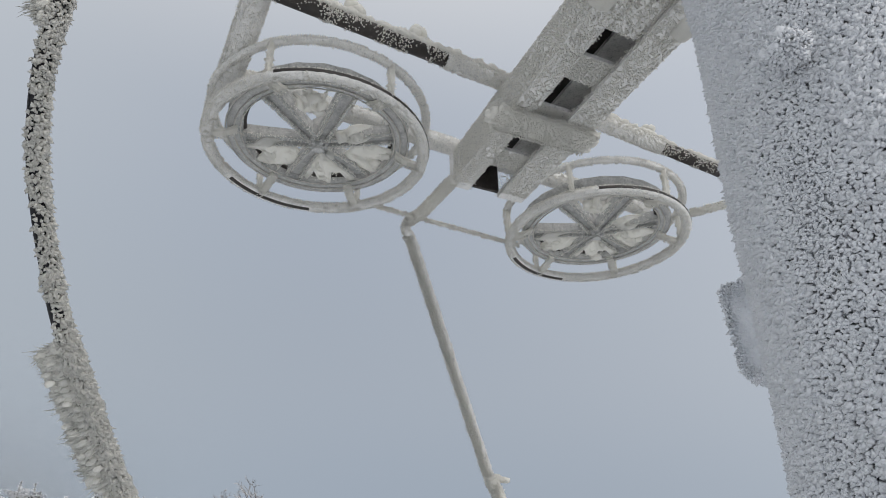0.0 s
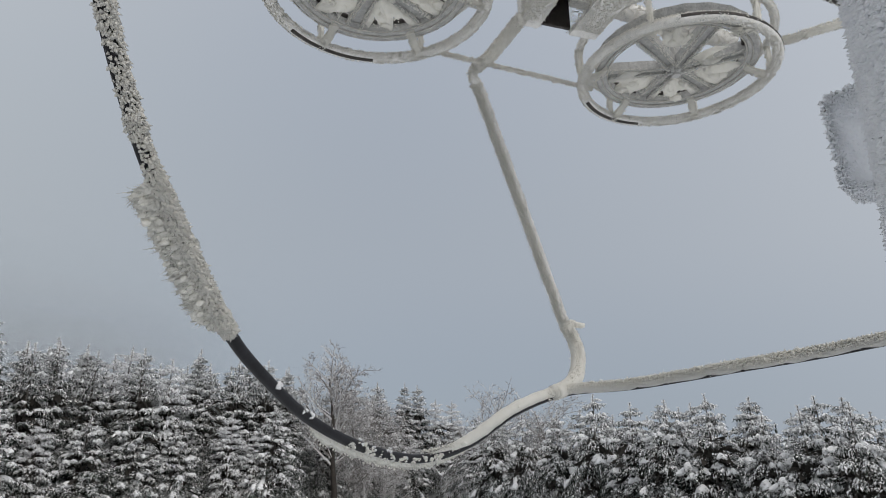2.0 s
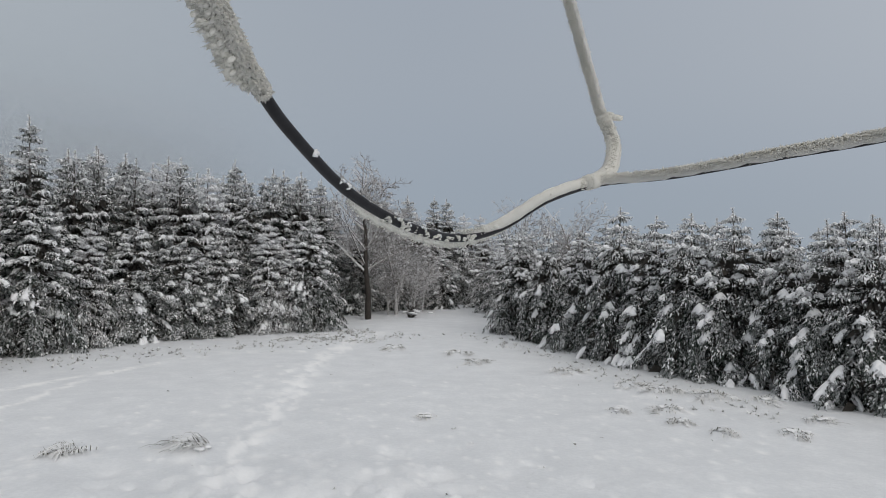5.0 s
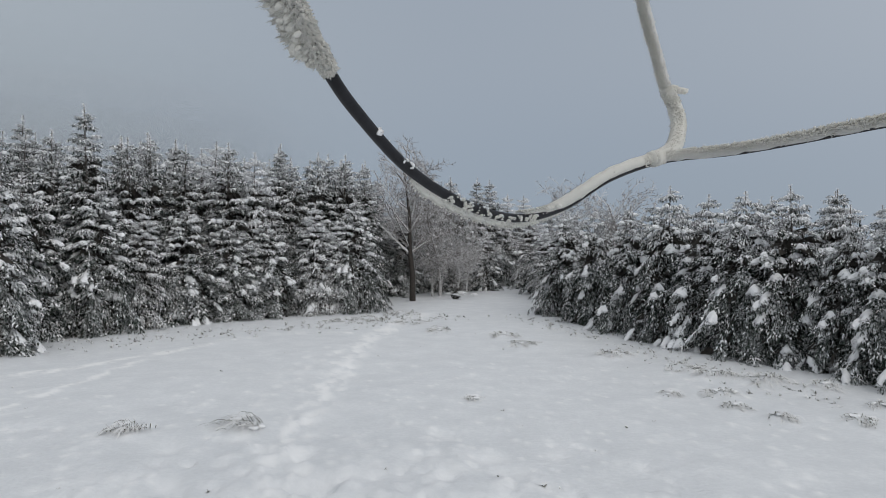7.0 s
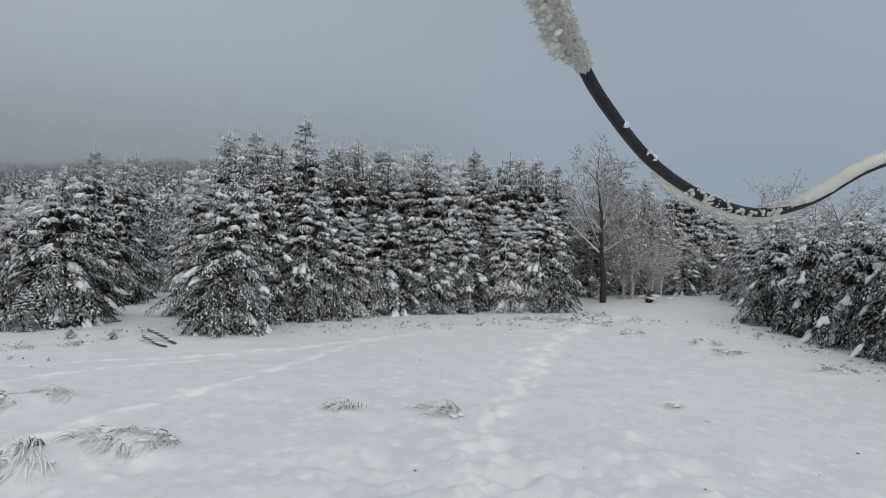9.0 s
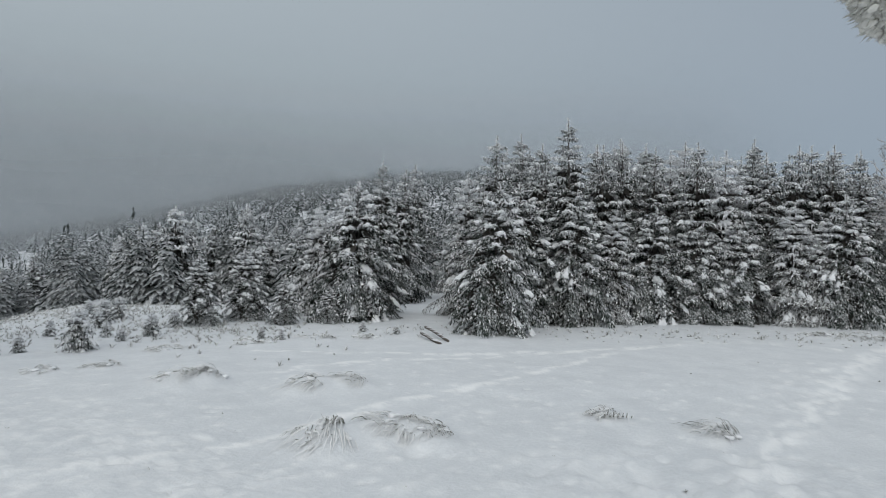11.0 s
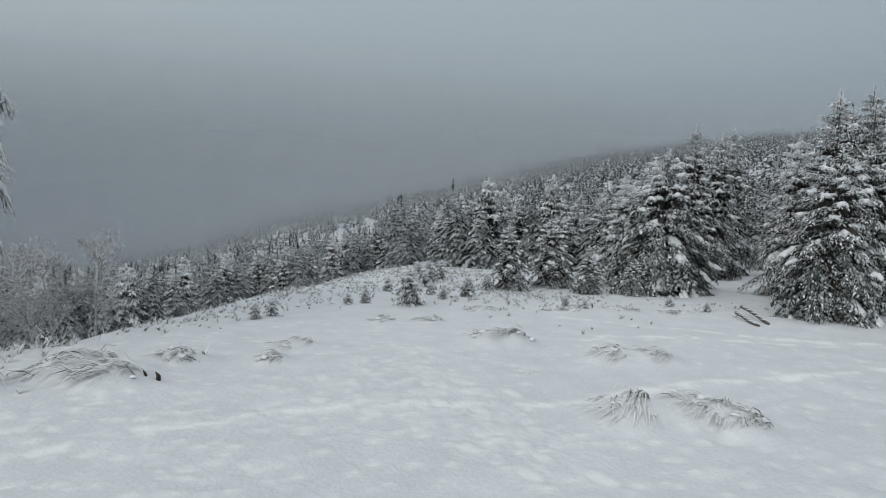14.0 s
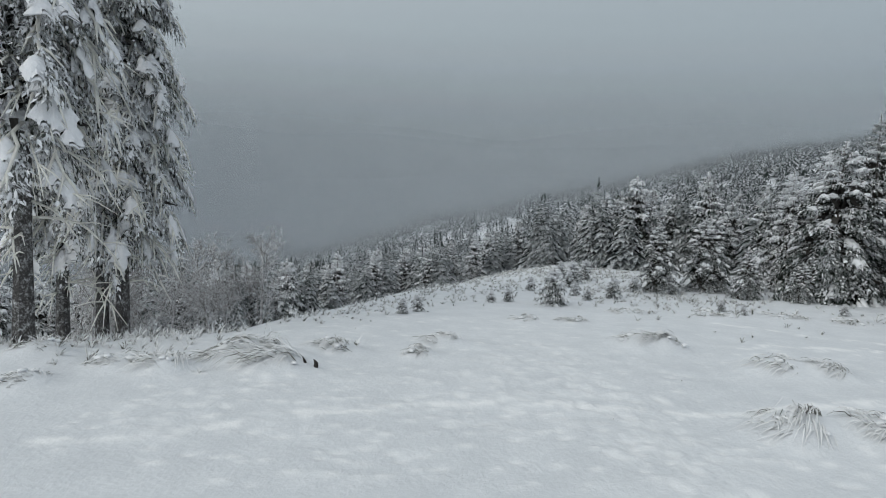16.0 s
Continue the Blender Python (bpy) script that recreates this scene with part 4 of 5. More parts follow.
for k in range(76000):   # evenly strewn, so that the scales overlap
    a = face - 1.5 + 3.0 * ((k * 0.7548776662) % 1) + frng.normal(0, 0.008)
    z = 1.6 + 1.38 * ((k * 0.5698402910) % 1) + frng.normal(0, 0.002)
    o = np.array((math.cos(a), math.sin(a), 0.0))
    sz = 0.95 + 0.25 * math.sin(a * 7 + z * 3) * math.cos(z * 9 - a * 2) + 0.25 * float(sstep(a - face, -0.6, 0.8))
    tuft(sp, np.array((0.87, 0.55, z)) + o * (0.201 + 0.046 * max(0.0, 2.6 - z)), o * 0.75 + np.array((-0.35, 0.6, -0.65)) * 0.75 + frng.normal(0, 0.2, 3), 0.0090 * sz * frng.uniform(0.6, 1.3), 0.0041 * sz * frng.uniform(0.75, 1.3))
fit_part(sp, "rime", M_SKYLIT_RIME, "dense scales of rime", column, True, "stuff")
# knob on the column
sp = Soup()
kp = np.array((0.654, 0.460, 2.33))
for k in range(16):
    lump(sp, kp + np.array((-0.012, -0.008, 0)) + frng.normal(0, 0.011, 3), np.full(3, frng.uniform(0.004, 0.010)), k * 3.3, 0.9)
for k in range(900):
    o = frng.normal(0, 1, 3)
    tuft(sp, kp + np.array((-0.012, -0.008, 0)) + o / np.linalg.norm(o) * frng.uniform(0.010, 0.022), o + np.array((-0.3, 0.5, -0.5)), 0.008, 0.0034)
fit_part(sp, "bolt_head", M_SKYLIT_RIME, "bolt head buried in rime")
# collar where the arm meets the column
sp = Soup()
for k in range(26):
    a = 2 * math.pi * k / 26
    lump(sp, (0.87 + 0.225 * math.cos(a), 0.55 + 0.225 * math.sin(a), 2.98 + 0.015 * math.sin(k * 2.3)), (0.045, 0.045, 0.05), k)
sp.tube([arm_pt(0.2, -0.12, 2.97), arm_pt(0.40, -0.10, 2.975)], 0.04, 10)
sp.tube([arm_pt(0.2, 0.14, 2.97), arm_pt(0.40, 0.13, 2.975)], 0.04, 10)
collar = fit_part(sp, "collar", M_FROST, "clamp collar thick with rime")
sp = Soup()
for k in range(2200):
    a = frng.uniform(0, 6.28)
    th = frng.uniform(-1.4, 1.2)
    o = np.array((math.cos(a) * math.cos(th), math.sin(a) * math.cos(th), math.sin(th)))
    tuft(sp, np.array((0.87 + 0.225 * math.cos(a), 0.55 + 0.225 * math.sin(a), 2.98)) + o * 0.045, o, 0.012, 0.004)
fit_part(sp, "rime", M_FROST, "", collar, True, "stuff")

# arm: two channels, cross plates and an added dark cover for the shade inside
for nm, w0, w1 in (("side_channel", -0.115, -0.05), ("side_channel", 0.058, 0.15)):
    sp = Soup()
    a_, b_ = (w0, w1) if w0 < 0 else (w1, w0)
    c_ = a_ + (0.012 if w0 < 0 else -0.012)
    prof = [(a_, 2.95), (b_, 2.95), (b_, 2.962), (c_, 2.962), (c_, 3.06), (b_, 3.06), (b_, 3.072), (a_, 3.072)]
    sp.add([arm_pt(u, w, z) for u in (0.15, 1.19) for w, z in prof], [(k, (k + 1) % 8, 8 + (k + 1) % 8, 8 + k) for k in range(8)] + [(0, 1, 2, 3), (0, 3, 4, 7), (4, 5, 6, 7), (8, 11, 10, 9), (8, 15, 12, 11), (12, 15, 14, 13)])
    ob = fit_part(sp, nm, M_ICE, "arm channel furred with rime", None, False)
    fr = Soup()
    e = AX * 1.0
    fur_box(fr, arm_pt(0.16, w0, 2.95), e, AR * (w1 - w0), (0, 0, -1), 3000 if w0 < 0 else 3900, 0.0052, 0.0026)
    side = -AR if w0 < 0 else AR
    fur_box(fr, arm_pt(0.16, w0 if w0 < 0 else w1, 2.95), e, np.array((0, 0, 0.12)), side, 5000 if w0 < 0 else 900, 0.0052, 0.0026)
    fur_box(fr, arm_pt(1.19, w0, 2.95), AR * (w1 - w0), np.array((0, 0, 0.12)), AX, 300, 0.0052, 0.0026)
    inner = w1 if w0 < 0 else w0
    fur_tube(fr, [arm_pt(0.16, inner, 2.956), arm_pt(1.19, inner, 2.956)], 0.004, 600, 0.006, 0.0026)
    fit_part(fr, "rime", M_FROST, "", ob, True, "stuff")
sp = Soup()
box_on(sp, 0.15, 1.19, -0.10, 0.135, 3.072, 3.08)
box_on(sp, 1.176, 1.186, -0.049, 0.057, 2.963, 3.072)
fit_part(sp, "shade_plate", M_STEEL, "dark plate that gives the hollow of the arm its shade", None, False)
for u0, u1 in ((0.30, 0.46), (0.551, 0.638), (0.751, 0.80), (0.972, 1.054)):
    sp = Soup()
    box_on(sp, u0, u1, -0.05, 0.058, 2.966, 2.978)
    ob = fit_part(sp, "cross_plate", M_ICE, "", None, False)
    fr = Soup()
    fur_box(fr, arm_pt(u0, -0.05, 2.966), AX * (u1 - u0), AR * 0.108, (0, 0, -1), 650, 0.006, 0.0028)
    fit_part(fr, "rime", M_FROST, "", ob, True, "stuff")
sp = Soup()
box_on(sp, 0.775, 0.862, -0.15, 0.172, 2.934, 2.949)
ob = fit_part(sp, "clamp_bar", M_FROST, "frosted clamp bar under the arm", None, False)
fr = Soup()
fur_box(fr, arm_pt(0.775, -0.15, 2.934), AX * 0.088, AR * 0.322, (0, 0, -1), 1100, 0.0055, 0.0027)
for uu in (0.775, 0.862):
    fur_tube(fr, [arm_pt(uu, -0.15, 2.94), arm_pt(uu, 0.172, 2.94)], 0.007, 420, 0.009, 0.003)
for k in range(8):
    lump(fr, arm_pt(0.82 + frng.normal(0, 0.014), -0.15 + frng.normal(0, 0.006), 2.945), (0.014, 0.014, 0.012), k)
    lump(fr, arm_pt(0.82 + frng.normal(0, 0.014), 0.172 + frng.normal(0, 0.006), 2.94), (0.012, 0.012, 0.010), k + 20)
fit_part(fr, "rime", M_FROST, "", ob, True, "stuff")


def bar(name, a, b, r, n, material=M_FROST, label="", cover=1.0, ln=0.0065, sides=12, patch=None, tw=0.003):
    sp = Soup()
    sp.tube([a, b], r, sides)
    ob = fit_part(sp, name, material, label)
    fr = Soup()
    fur_tube(fr, [a, b], r, n, ln, tw, np.array((-0.3, -0.45, 0.45)), cover, 0.5, 0.2, 0.5 if cover < 1 else 0)
    if patch:
        for _ in range(patch):
            q = frng.uniform(0, 1)
            lump(fr, np.array(a) * (1 - q) + np.array(b) * q + np.array((-0.2 * r, -0.35 * r, r * 0.75)), (0.022, 0.020, 0.014), q * 50, 0.6)
    fit_part(fr, "rime", M_FROST, "", ob, True, "stuff")
    return ob


bar("cross_bar", (-0.10, 1.135, 3.10), (0.40, 1.297, 3.108), 0.022, 5200, M_STEEL, "dark steel cross bar crusted with rime", 0.40, 0.0065, patch=52, tw=0.0026)
bar("cross_bar", (0.40, 1.297, 3.108), (0.64, 1.375, 3.115), 0.026, 2600, M_ICE, "cross bar joint white with rime", 1.0, 0.006, patch=10, tw=0.0026)
bar("cross_bar", (0.84, 1.441, 3.115), (1.20, 1.56, 3.115), 0.027, 3200, M_ICE, "cross bar joint white with rime", 1.0, 0.006, patch=18, tw=0.0026)
bar("cross_bar", (1.20, 1.56, 3.115), (1.62, 1.70, 3.115), 0.022, 3000, M_STEEL, "dark steel cross bar crusted with rime", 0.45, 0.006, patch=14, tw=0.0026)
bar("wheel_bar", (-0.24, 1.48, 3.125), (1.35, 1.955, 3.125), 0.030, 6500, M_ICE, "", 1.0, 0.006, tw=0.0026)
bar("side_rail", (-0.085, 1.10, 3.16), (-0.215, 1.50, 3.06), 0.036, 4200, M_ICE, "thickly frosted rail", 1.0, 0.006, tw=0.0026)
bar("stay", (1.40, 1.76, 2.99), (1.66, 1.55, 2.99), 0.013, 800)
bar("wire", (0.26, 1.84, 2.945), (0.83, 2.02, 2.945), 0.005, 1300, M_FROST, "thin frosted wire between the wheels", 1.0, 0.006)
for t_, u_ in (((0.135, 1.22), 0), ((0.32, 1.28), 0), ((1.16, 1.56), 0)):
    sp = Soup()
    for k in range(4):
        lump(sp, (t_[0] + frng.normal(0, 0.008), t_[1] + frng.normal(0, 0.008), 3.16 + 0.008 * k), (0.02, 0.02, 0.016), k + t_[0] * 9)
    fit_part(sp, "bolt_head", M_FROST, "")


def guide_wheel(cx, cy, cz, rot):
    wheel = new("guide_wheel")
    wheel.parent = PYLON
    tagged(wheel, "horizontal spoked guide wheel packed with rime and snow")
    c = np.array((cx, cy, cz))

    def circ(r, z, n=64):
        return [c + np.array((r * math.cos(a), r * math.sin(a), z)) for a in np.linspace(0, 2 * math.pi, n + 1)]

    def polar(r, a, z):
        return c + np.array((r * math.cos(a), r * math.sin(a), z))
    # lower and upper guard rings; the lower one shows bare black steel along parts of its edge
    for nm, r, z, tr, n in (("guard_ring", 0.316, 0.0, 0.0155, 8000), ("guard_ring", 0.322, 0.115, 0.011, 4200)):
        sp = Soup()
        sp.tube(circ(r, z), tr, 10, False)
        ob = fit_part(sp, nm, M_ICE, "steel guard ring furred with rime", wheel)
        fr = Soup()
        for _ in range(n):
            a, th = frng.uniform(0, 6.283), frng.uniform(0, 6.283)
            rad = np.array((math.cos(a), math.sin(a), 0))
            o = rad * math.cos(th) + np.array((0, 0, math.sin(th)))
            if z == 0.0 and math.cos(th) > 0.25 and -0.75 < math.sin(th) < 0.8 and (abs((a + 0.95 + 3.1416) % 6.283 - 3.1416) < 1.05) and frng.uniform() < 0.9:
                continue
            if z == 0.0 and abs(a - 2.1) < 0.5 and -0.9 < math.cos(th) < 0.55 and math.sin(th) < 0.2:
                continue
            tuft(fr, polar(r, a, z) + o * tr, o + frng.normal(0, 0.35, 3), 0.0044 * frng.uniform(0.6, 1.4), 0.0022)
        fit_part(fr, "rime", M_FROST, "", ob, True, "stuff")
        if z == 0.0:
            for mid, half, dr, dz in ((-0.95, 1.0, 0.006, 0.001), (2.1, 0.47, -0.002, -0.006)):
                sp = Soup()
                sp.tube([polar(r + dr, a, dz) for a in np.linspace(mid - half, mid + half, 24)], 0.0105, 8)
                fit_part(sp, "bare_steel", M_STEEL, "bare black steel edge", ob)
    # the sheave: rim with two flanges and a groove
    sp = Soup()
    prof = [(0.262, 0.03), (0.268, 0.038), (0.262, 0.05), (0.238, 0.062), (0.262, 0.078), (0.268, 0.088), (0.258, 0.096), (0.23, 0.09), (0.221, 0.062), (0.23, 0.036)]
    n = 72
    vs, fs = [], []
    for i in range(n):
        a = 2 * math.pi * i / n
        vs.extend(polar(r + 0.002 * math.sin(a * 23), a, z) for r, z in prof)
    m = len(prof)
    for i in range(n):
        for k in range(m):
            fs.append((i * m + k, i * m + (k + 1) % m, ((i + 1) % n) * m + (k + 1) % m, ((i + 1) % n) * m + k))
    sp.add(vs, fs)
    ob = fit_part(sp, "sheave_rim", M_SHADED_ICE, "grooved wheel rim caked with frost", wheel)
    fr = Soup()
    for r, z, cnt in ((0.268, 0.036, 1900), (0.228, 0.036, 1700), (0.246, 0.031, 3600)):
        for _ in range(cnt):
            a = frng.uniform(0, 6.283)
            tuft(fr, polar(r, a, z), np.array((math.cos(a) * (1 if r > 0.25 else -0.6), math.sin(a) * (1 if r > 0.25 else -0.6), -0.7)) + frng.normal(0, 0.4, 3), 0.0044, 0.0021)
    fit_part(fr, "rime", M_FROST, "", ob, True, "stuff")
    # added dark ring stands in for the shade inside the rim
    sp = Soup()
    sp.tube(circ(0.2205, 0.066), 0.0075, 8, False)
    fit_part(sp, "shade_band", M_STEEL, "dark band standing in for shade inside the rim", wheel)
    # hub with its bolt circle
    sp = Soup()
    for z0, z1, r in ((0.02, 0.10, 0.030), (0.008, 0.025, 0.017)):
        sp.tube([c + np.array((0, 0, z0)), c + np.array((0, 0, z1))], r, 18)
    for k in range(6):
        a = rot + k * math.pi / 3
        sp.tube([polar(0.022, a, 0.010), polar(0.022, a, 0.03)], 0.006, 6)
    sp.tube([c + np.array((0, 0, 0.0)), c + np.array((0, 0, 0.17))], 0.014, 10)
    fit_part(sp, "hub", M_SHADED_ICE, "frosted hub with bolts", wheel, False)
    # six spokes of bent plate
    for k in range(6):
        a = rot + k * math.pi / 3
        t = np.array((-math.sin(a), math.cos(a), 0))
        sp = Soup()
        p0, p1 = polar(0.018, a, 0.022), polar(0.228, a, 0.045)
        for s0, h0 in ((-1, 0.0), (1, 0.0)):
            q = [p0 + t * s0 * 0.012, p1 + t * s0 * 0.02, p1 + t * s0 * 0.026, p0 + t * s0 * 0.018]
            sp.add([*q, *[v + np.array((0, 0, 0.035)) for v in q]], [(0, 1, 2, 3), (7, 6, 5, 4), (0, 4, 5, 1), (1, 5, 6, 2), (2, 6, 7, 3), (3, 7, 4, 0)])
        q = [p0 - t * 0.012, p0 + t * 0.012, p1 + t * 0.02, p1 - t * 0.02]
        sp.add([v + np.array((0, 0, 0.012)) for v in q] + [v + np.array((0, 0, 0.02)) for v in q], [(3, 2, 1, 0), (4, 5, 6, 7), (0, 1, 5, 4), (1, 2, 6, 5), (2, 3, 7, 6), (3, 0, 4, 7)])
        ob = fit_part(sp, "spoke", M_SHADED_ICE, "", wheel, False)
        fr = Soup()
        for s0 in (-1, 1):
            fur_tube(fr, [p0 + t * s0 * 0.015, p1 + t * s0 * 0.023], 0.004, 300, 0.0042, 0.002, np.array((0, 0, -0.4)))
        fit_part(fr, "rime", M_FROST, "", ob, True, "stuff")
    # clips from the guard ring to the rim
    for k in range(6):
        a = rot + 0.26 + k * math.pi / 3
        sp = Soup()
        t = np.array((-math.sin(a), math.cos(a), 0))
        q = [polar(0.235, a, 0.025), polar(0.27, a, 0.004), polar(0.318, a, -0.008)]
        for i in range(2):
            vv = [q[i] - t * 0.013, q[i] + t * 0.013, q[i + 1] + t * 0.011, q[i + 1] - t * 0.011]
            sp.add([*vv, *[v + np.array((0, 0, 0.011)) for v in vv]], [(3, 2, 1, 0), (4, 5, 6, 7), (0, 1, 5, 4), (1, 2, 6, 5), (2, 3, 7, 6), (3, 0, 4, 7)])
        sp.tube([polar(0.322, a, 0.0), polar(0.325, a, 0.115)], 0.009, 8)
        ob = fit_part(sp, "clip", M_FROST, "", wheel, False)
        fr = Soup()
        fur_tube(fr, q, 0.011, 200, 0.0055, 0.0027)
        fur_tube(fr, [polar(0.322, a, 0.0), polar(0.325, a, 0.115)], 0.009, 130, 0.0055, 0.0027)
        fit_part(fr, "rime", M_FROST, "", ob, True, "stuff")
    # snow and rime lodged between the spokes: ragged, domed webs
    for mid, half, r0, r1, seed in ((rot + 0.52, 0.44, 0.06, 0.215, 1), (rot + 1.66, 0.46, 0.09, 0.232, 2), (rot - 0.50, 0.38, 0.10, 0.22, 3), (rot - 1.20, 0.34, 0.06, 0.15, 4), (rot - 2.62, 0.30, 0.12, 0.20, 5)):
        sp = Soup()
        na, nr = 15, 8
        top, low = [], []
        for i in range(na):
            u = 2 * i / (na - 1) - 1
            jag = 0.93 + 0.17 * math.sin(i * 0.8 + seed * 1.7) + 0.09 * math.sin(i * 1.9 + seed)
            for k in range(nr):
                v = k / (nr - 1)
                rr = r0 + (r1 * (jag if k == nr - 1 else 1 + (jag - 1) * v) - r0) * v
                aa = mid + 0.84 * half * u * (1 + 0.22 * math.sin(k * 1.1 + seed * 2.3))
                dome = (1 - u * u) * 4 * v * (1 - v)
                top.append(polar(rr, aa, 0.050 + 0.016 * dome))
                low.append(polar(rr, aa, 0.044 - 0.024 * dome * (0.8 + 0.4 * math.sin(i * 0.7 + k * 0.9 + seed))))
        m = na * nr
        fs = []
        for i in range(na - 1):
            for k in range(nr - 1):
                q = (i * nr + k, (i + 1) * nr + k, (i + 1) * nr + k + 1, i * nr + k + 1)
                fs += [q, tuple(m + v for v in q[::-1])]
            for k in (0, nr - 1):
                fs.append((i * nr + k, (i + 1) * nr + k, m + (i + 1) * nr + k, m + i * nr + k))
        for i in (0, na - 1):
            for k in range(nr - 1):
                fs.append((i * nr + k, i * nr + k + 1, m + i * nr + k + 1, m + i * nr + k))
        sp.add(top + low, fs)
        for _ in range(160):
            q = low[frng.integers(0, m)]
            tuft(sp, q + frng.normal(0, 0.006, 3) * (1, 1, 0.2), frng.normal(0, 0.5, 3) + np.array((0, 0, -0.8)), 0.0052, 0.0024)
        for k in range(3):
            sz = frng.uniform(0.010, 0.018)
            lump(sp, polar(frng.uniform(r0, r1), mid + frng.normal(0, 0.3 * half), 0.034), (sz * 1.2, sz, sz * 0.7), frng.uniform(0, 90), 0.9)
        fit_part(sp, "lodged_snow", M_FEATHER, "snow lodged between the spokes", wheel, True, "stuff")


guide_wheel(0.065, 1.568, 2.945, 0.87)
guide_wheel(1.082, 1.885, 2.925, 0.67)

# hanger: strap from the arm, rod and sleeve down to the guard tube
STRAP = [(0.50, 1.655, 2.955), (0.437, 1.86, 2.955), (0.395, 1.925, 2.95)]
ROD = [(0.405, 1.915, 2.953), (0.388, 1.935, 2.94), (0.393, 1.945, 2.915), (0.413, 1.969, 2.904), (0.486, 2.06, 2.77), (0.615, 2.227, 2.53), (0.80, 2.466, 2.184)]
SLEEVE = [(0.80, 2.466, 2.184), (0.832, 2.485, 2.13), (0.842, 2.46, 2.06), (0.812, 2.40, 1.975), (0.755, 2.32, 1.925), (0.69, 2.265, 1.897)]
sp = Soup()
sp.tube(STRAP, 0.02, 4)
ob = fit_part(sp, "strap", M_FROST, "")
fr = Soup()
fur_tube(fr, STRAP, 0.02, 1100, 0.0055, 0.0027)
fit_part(fr, "rime", M_FROST, "", ob, True, "stuff")
sp = Soup()
rod = spline(ROD, 8)
rod_lee = [p + np.array((-0.008, 0.0, -0.003)) for p in rod[20:]]
sp.tube(rod, 0.014, 10)
ob = fit_part(sp, "hanger_rod", M_ICE, "bent hanger rod covered in rime needles")
fr = Soup()
fur_tube(fr, rod, 0.014, 6000, 0.0062, 0.0027, RIME_WIND * 1.2, 0.75, 0.9)
fr.tube(rod_lee, 0.0125, 9)
fur_tube(fr, rod_lee, 0.0125, 5000, 0.0062, 0.0024, RIME_WIND * 1.2, 0.9, 0.9)
fit_part(fr, "rime", M_FROST, "", ob, True, "stuff")
sp = Soup()
slv = spline(SLEEVE, 8)
sp.tube(slv, np.linspace(0.022, 0.026, len(slv)).tolist(), 12)
sp.tube([p + np.array((-0.009, 0.0, 0.002)) for p in slv], np.linspace(0.020, 0.024, len(slv)).tolist(), 12)
ob = fit_part(sp, "sleeve", M_FEATHER, "curved sleeve thick with cream rime")
fr = Soup()
fur_tube(fr, slv, 0.024, 2600, 0.0075, 0.0036, RIME_WIND * 1.2, 0.8, 0.6, 0.5)
for k in range(5):
    lump(fr, (0.816 + 0.013 * k, 2.47 + 0.003 * k, 2.178 + frng.normal(0, 0.004)), (0.015, 0.014, 0.012), k, 0.6)
fit_part(fr, "rime", M_FROST, "", ob, True, "stuff")

# guard tube: a black plastic hose bent in a wide hoop
LOOP = [
    (-0.10, 0.60, 2.98), (-0.20, 0.62, 2.70), (-0.270, 0.672, 2.469), (-0.299, 0.789, 2.316), (-0.283, 0.954, 2.159), (-0.255, 1.07, 2.068), (-0.200, 1.262, 1.925),
    (-0.148, 1.395, 1.850), (-0.058, 1.574, 1.766), (0.071, 1.775, 1.707), (0.217, 1.961, 1.686), (0.368, 2.091, 1.73), (0.532, 2.185, 1.829), (0.735, 2.29, 1.900),
    (0.93, 2.13, 1.907), (1.15, 1.87, 1.93), (1.36, 1.69, 1.957), (1.52, 1.30, 1.99), (1.30, 0.80, 2.02), (1.02, 0.62, 2.03),
]
loop = spline(LOOP, 10)
sp = Soup()
sp.tube(loop, 0.0125, 12)
hose = fit_part(sp, "guard_tube", M_TUBE, "bent black plastic guard tube, half covered in rime")
fr = Soup()
ridge_line = [p + np.array((0, 0, 0.008)) for p in loop[100:186]]
fur_tube(fr, loop[14:47], 0.0125, 5600, 0.0085, 0.0040, np.array((0.75, -0.85, 0.1)), 0.34, 0.1, 0.9, 0.35)   # scales of rime on the upper stretch
fur_tube(fr, loop[45:62], 0.0125, 3600, 0.0095, 0.0042, np.array((0.3, -0.6, 0.3)), 1.0, 0.2, 0.9)
fur_tube(fr, loop[64:95], 0.0125, 300, 0.005, 0.0028, np.array((0.2, -0.3, 0.6)), -0.15, 0.2)
fur_tube(fr, ridge_line, 0.0125, 6000, 0.0050, 0.0030, np.array((0, -0.2, 1.0)), 0.5, 0.4)   # snow on the upper side
fur_tube(fr, [p + np.array((0, -0.006, 0.007)) for p in loop[126:186]], 0.0145, 9000, 0.0075, 0.0030, np.array((-0.1, -0.7, 0.65)), 0.55, 0.6, 0.6)
fit_part(fr, "rime", M_FROST, "", hose, True, "stuff")
sp = Soup()
ridge = [p + np.array((0, -0.004 * min(1, max(0, k - 24) / 8), 0.0085 + 0.005 * min(1, max(0, k - 4) / 8) - 0.0095 * min(1, max(0, k - 26) / 10) + 0.0008 * math.sin(k * 1.9))) for k, p in enumerate(loop[100:186])]
sp.tube(ridge, [0.003 + 0.0115 * min(1, k / 8) + 0.0012 * math.sin(k * 2.7 + 1) * math.sin(k * 0.9) + 0.0045 * min(1, max(0, k - 4) / 8) * min(1, max(0, 40 - k) / 8) for k in range(len(ridge))], 12)
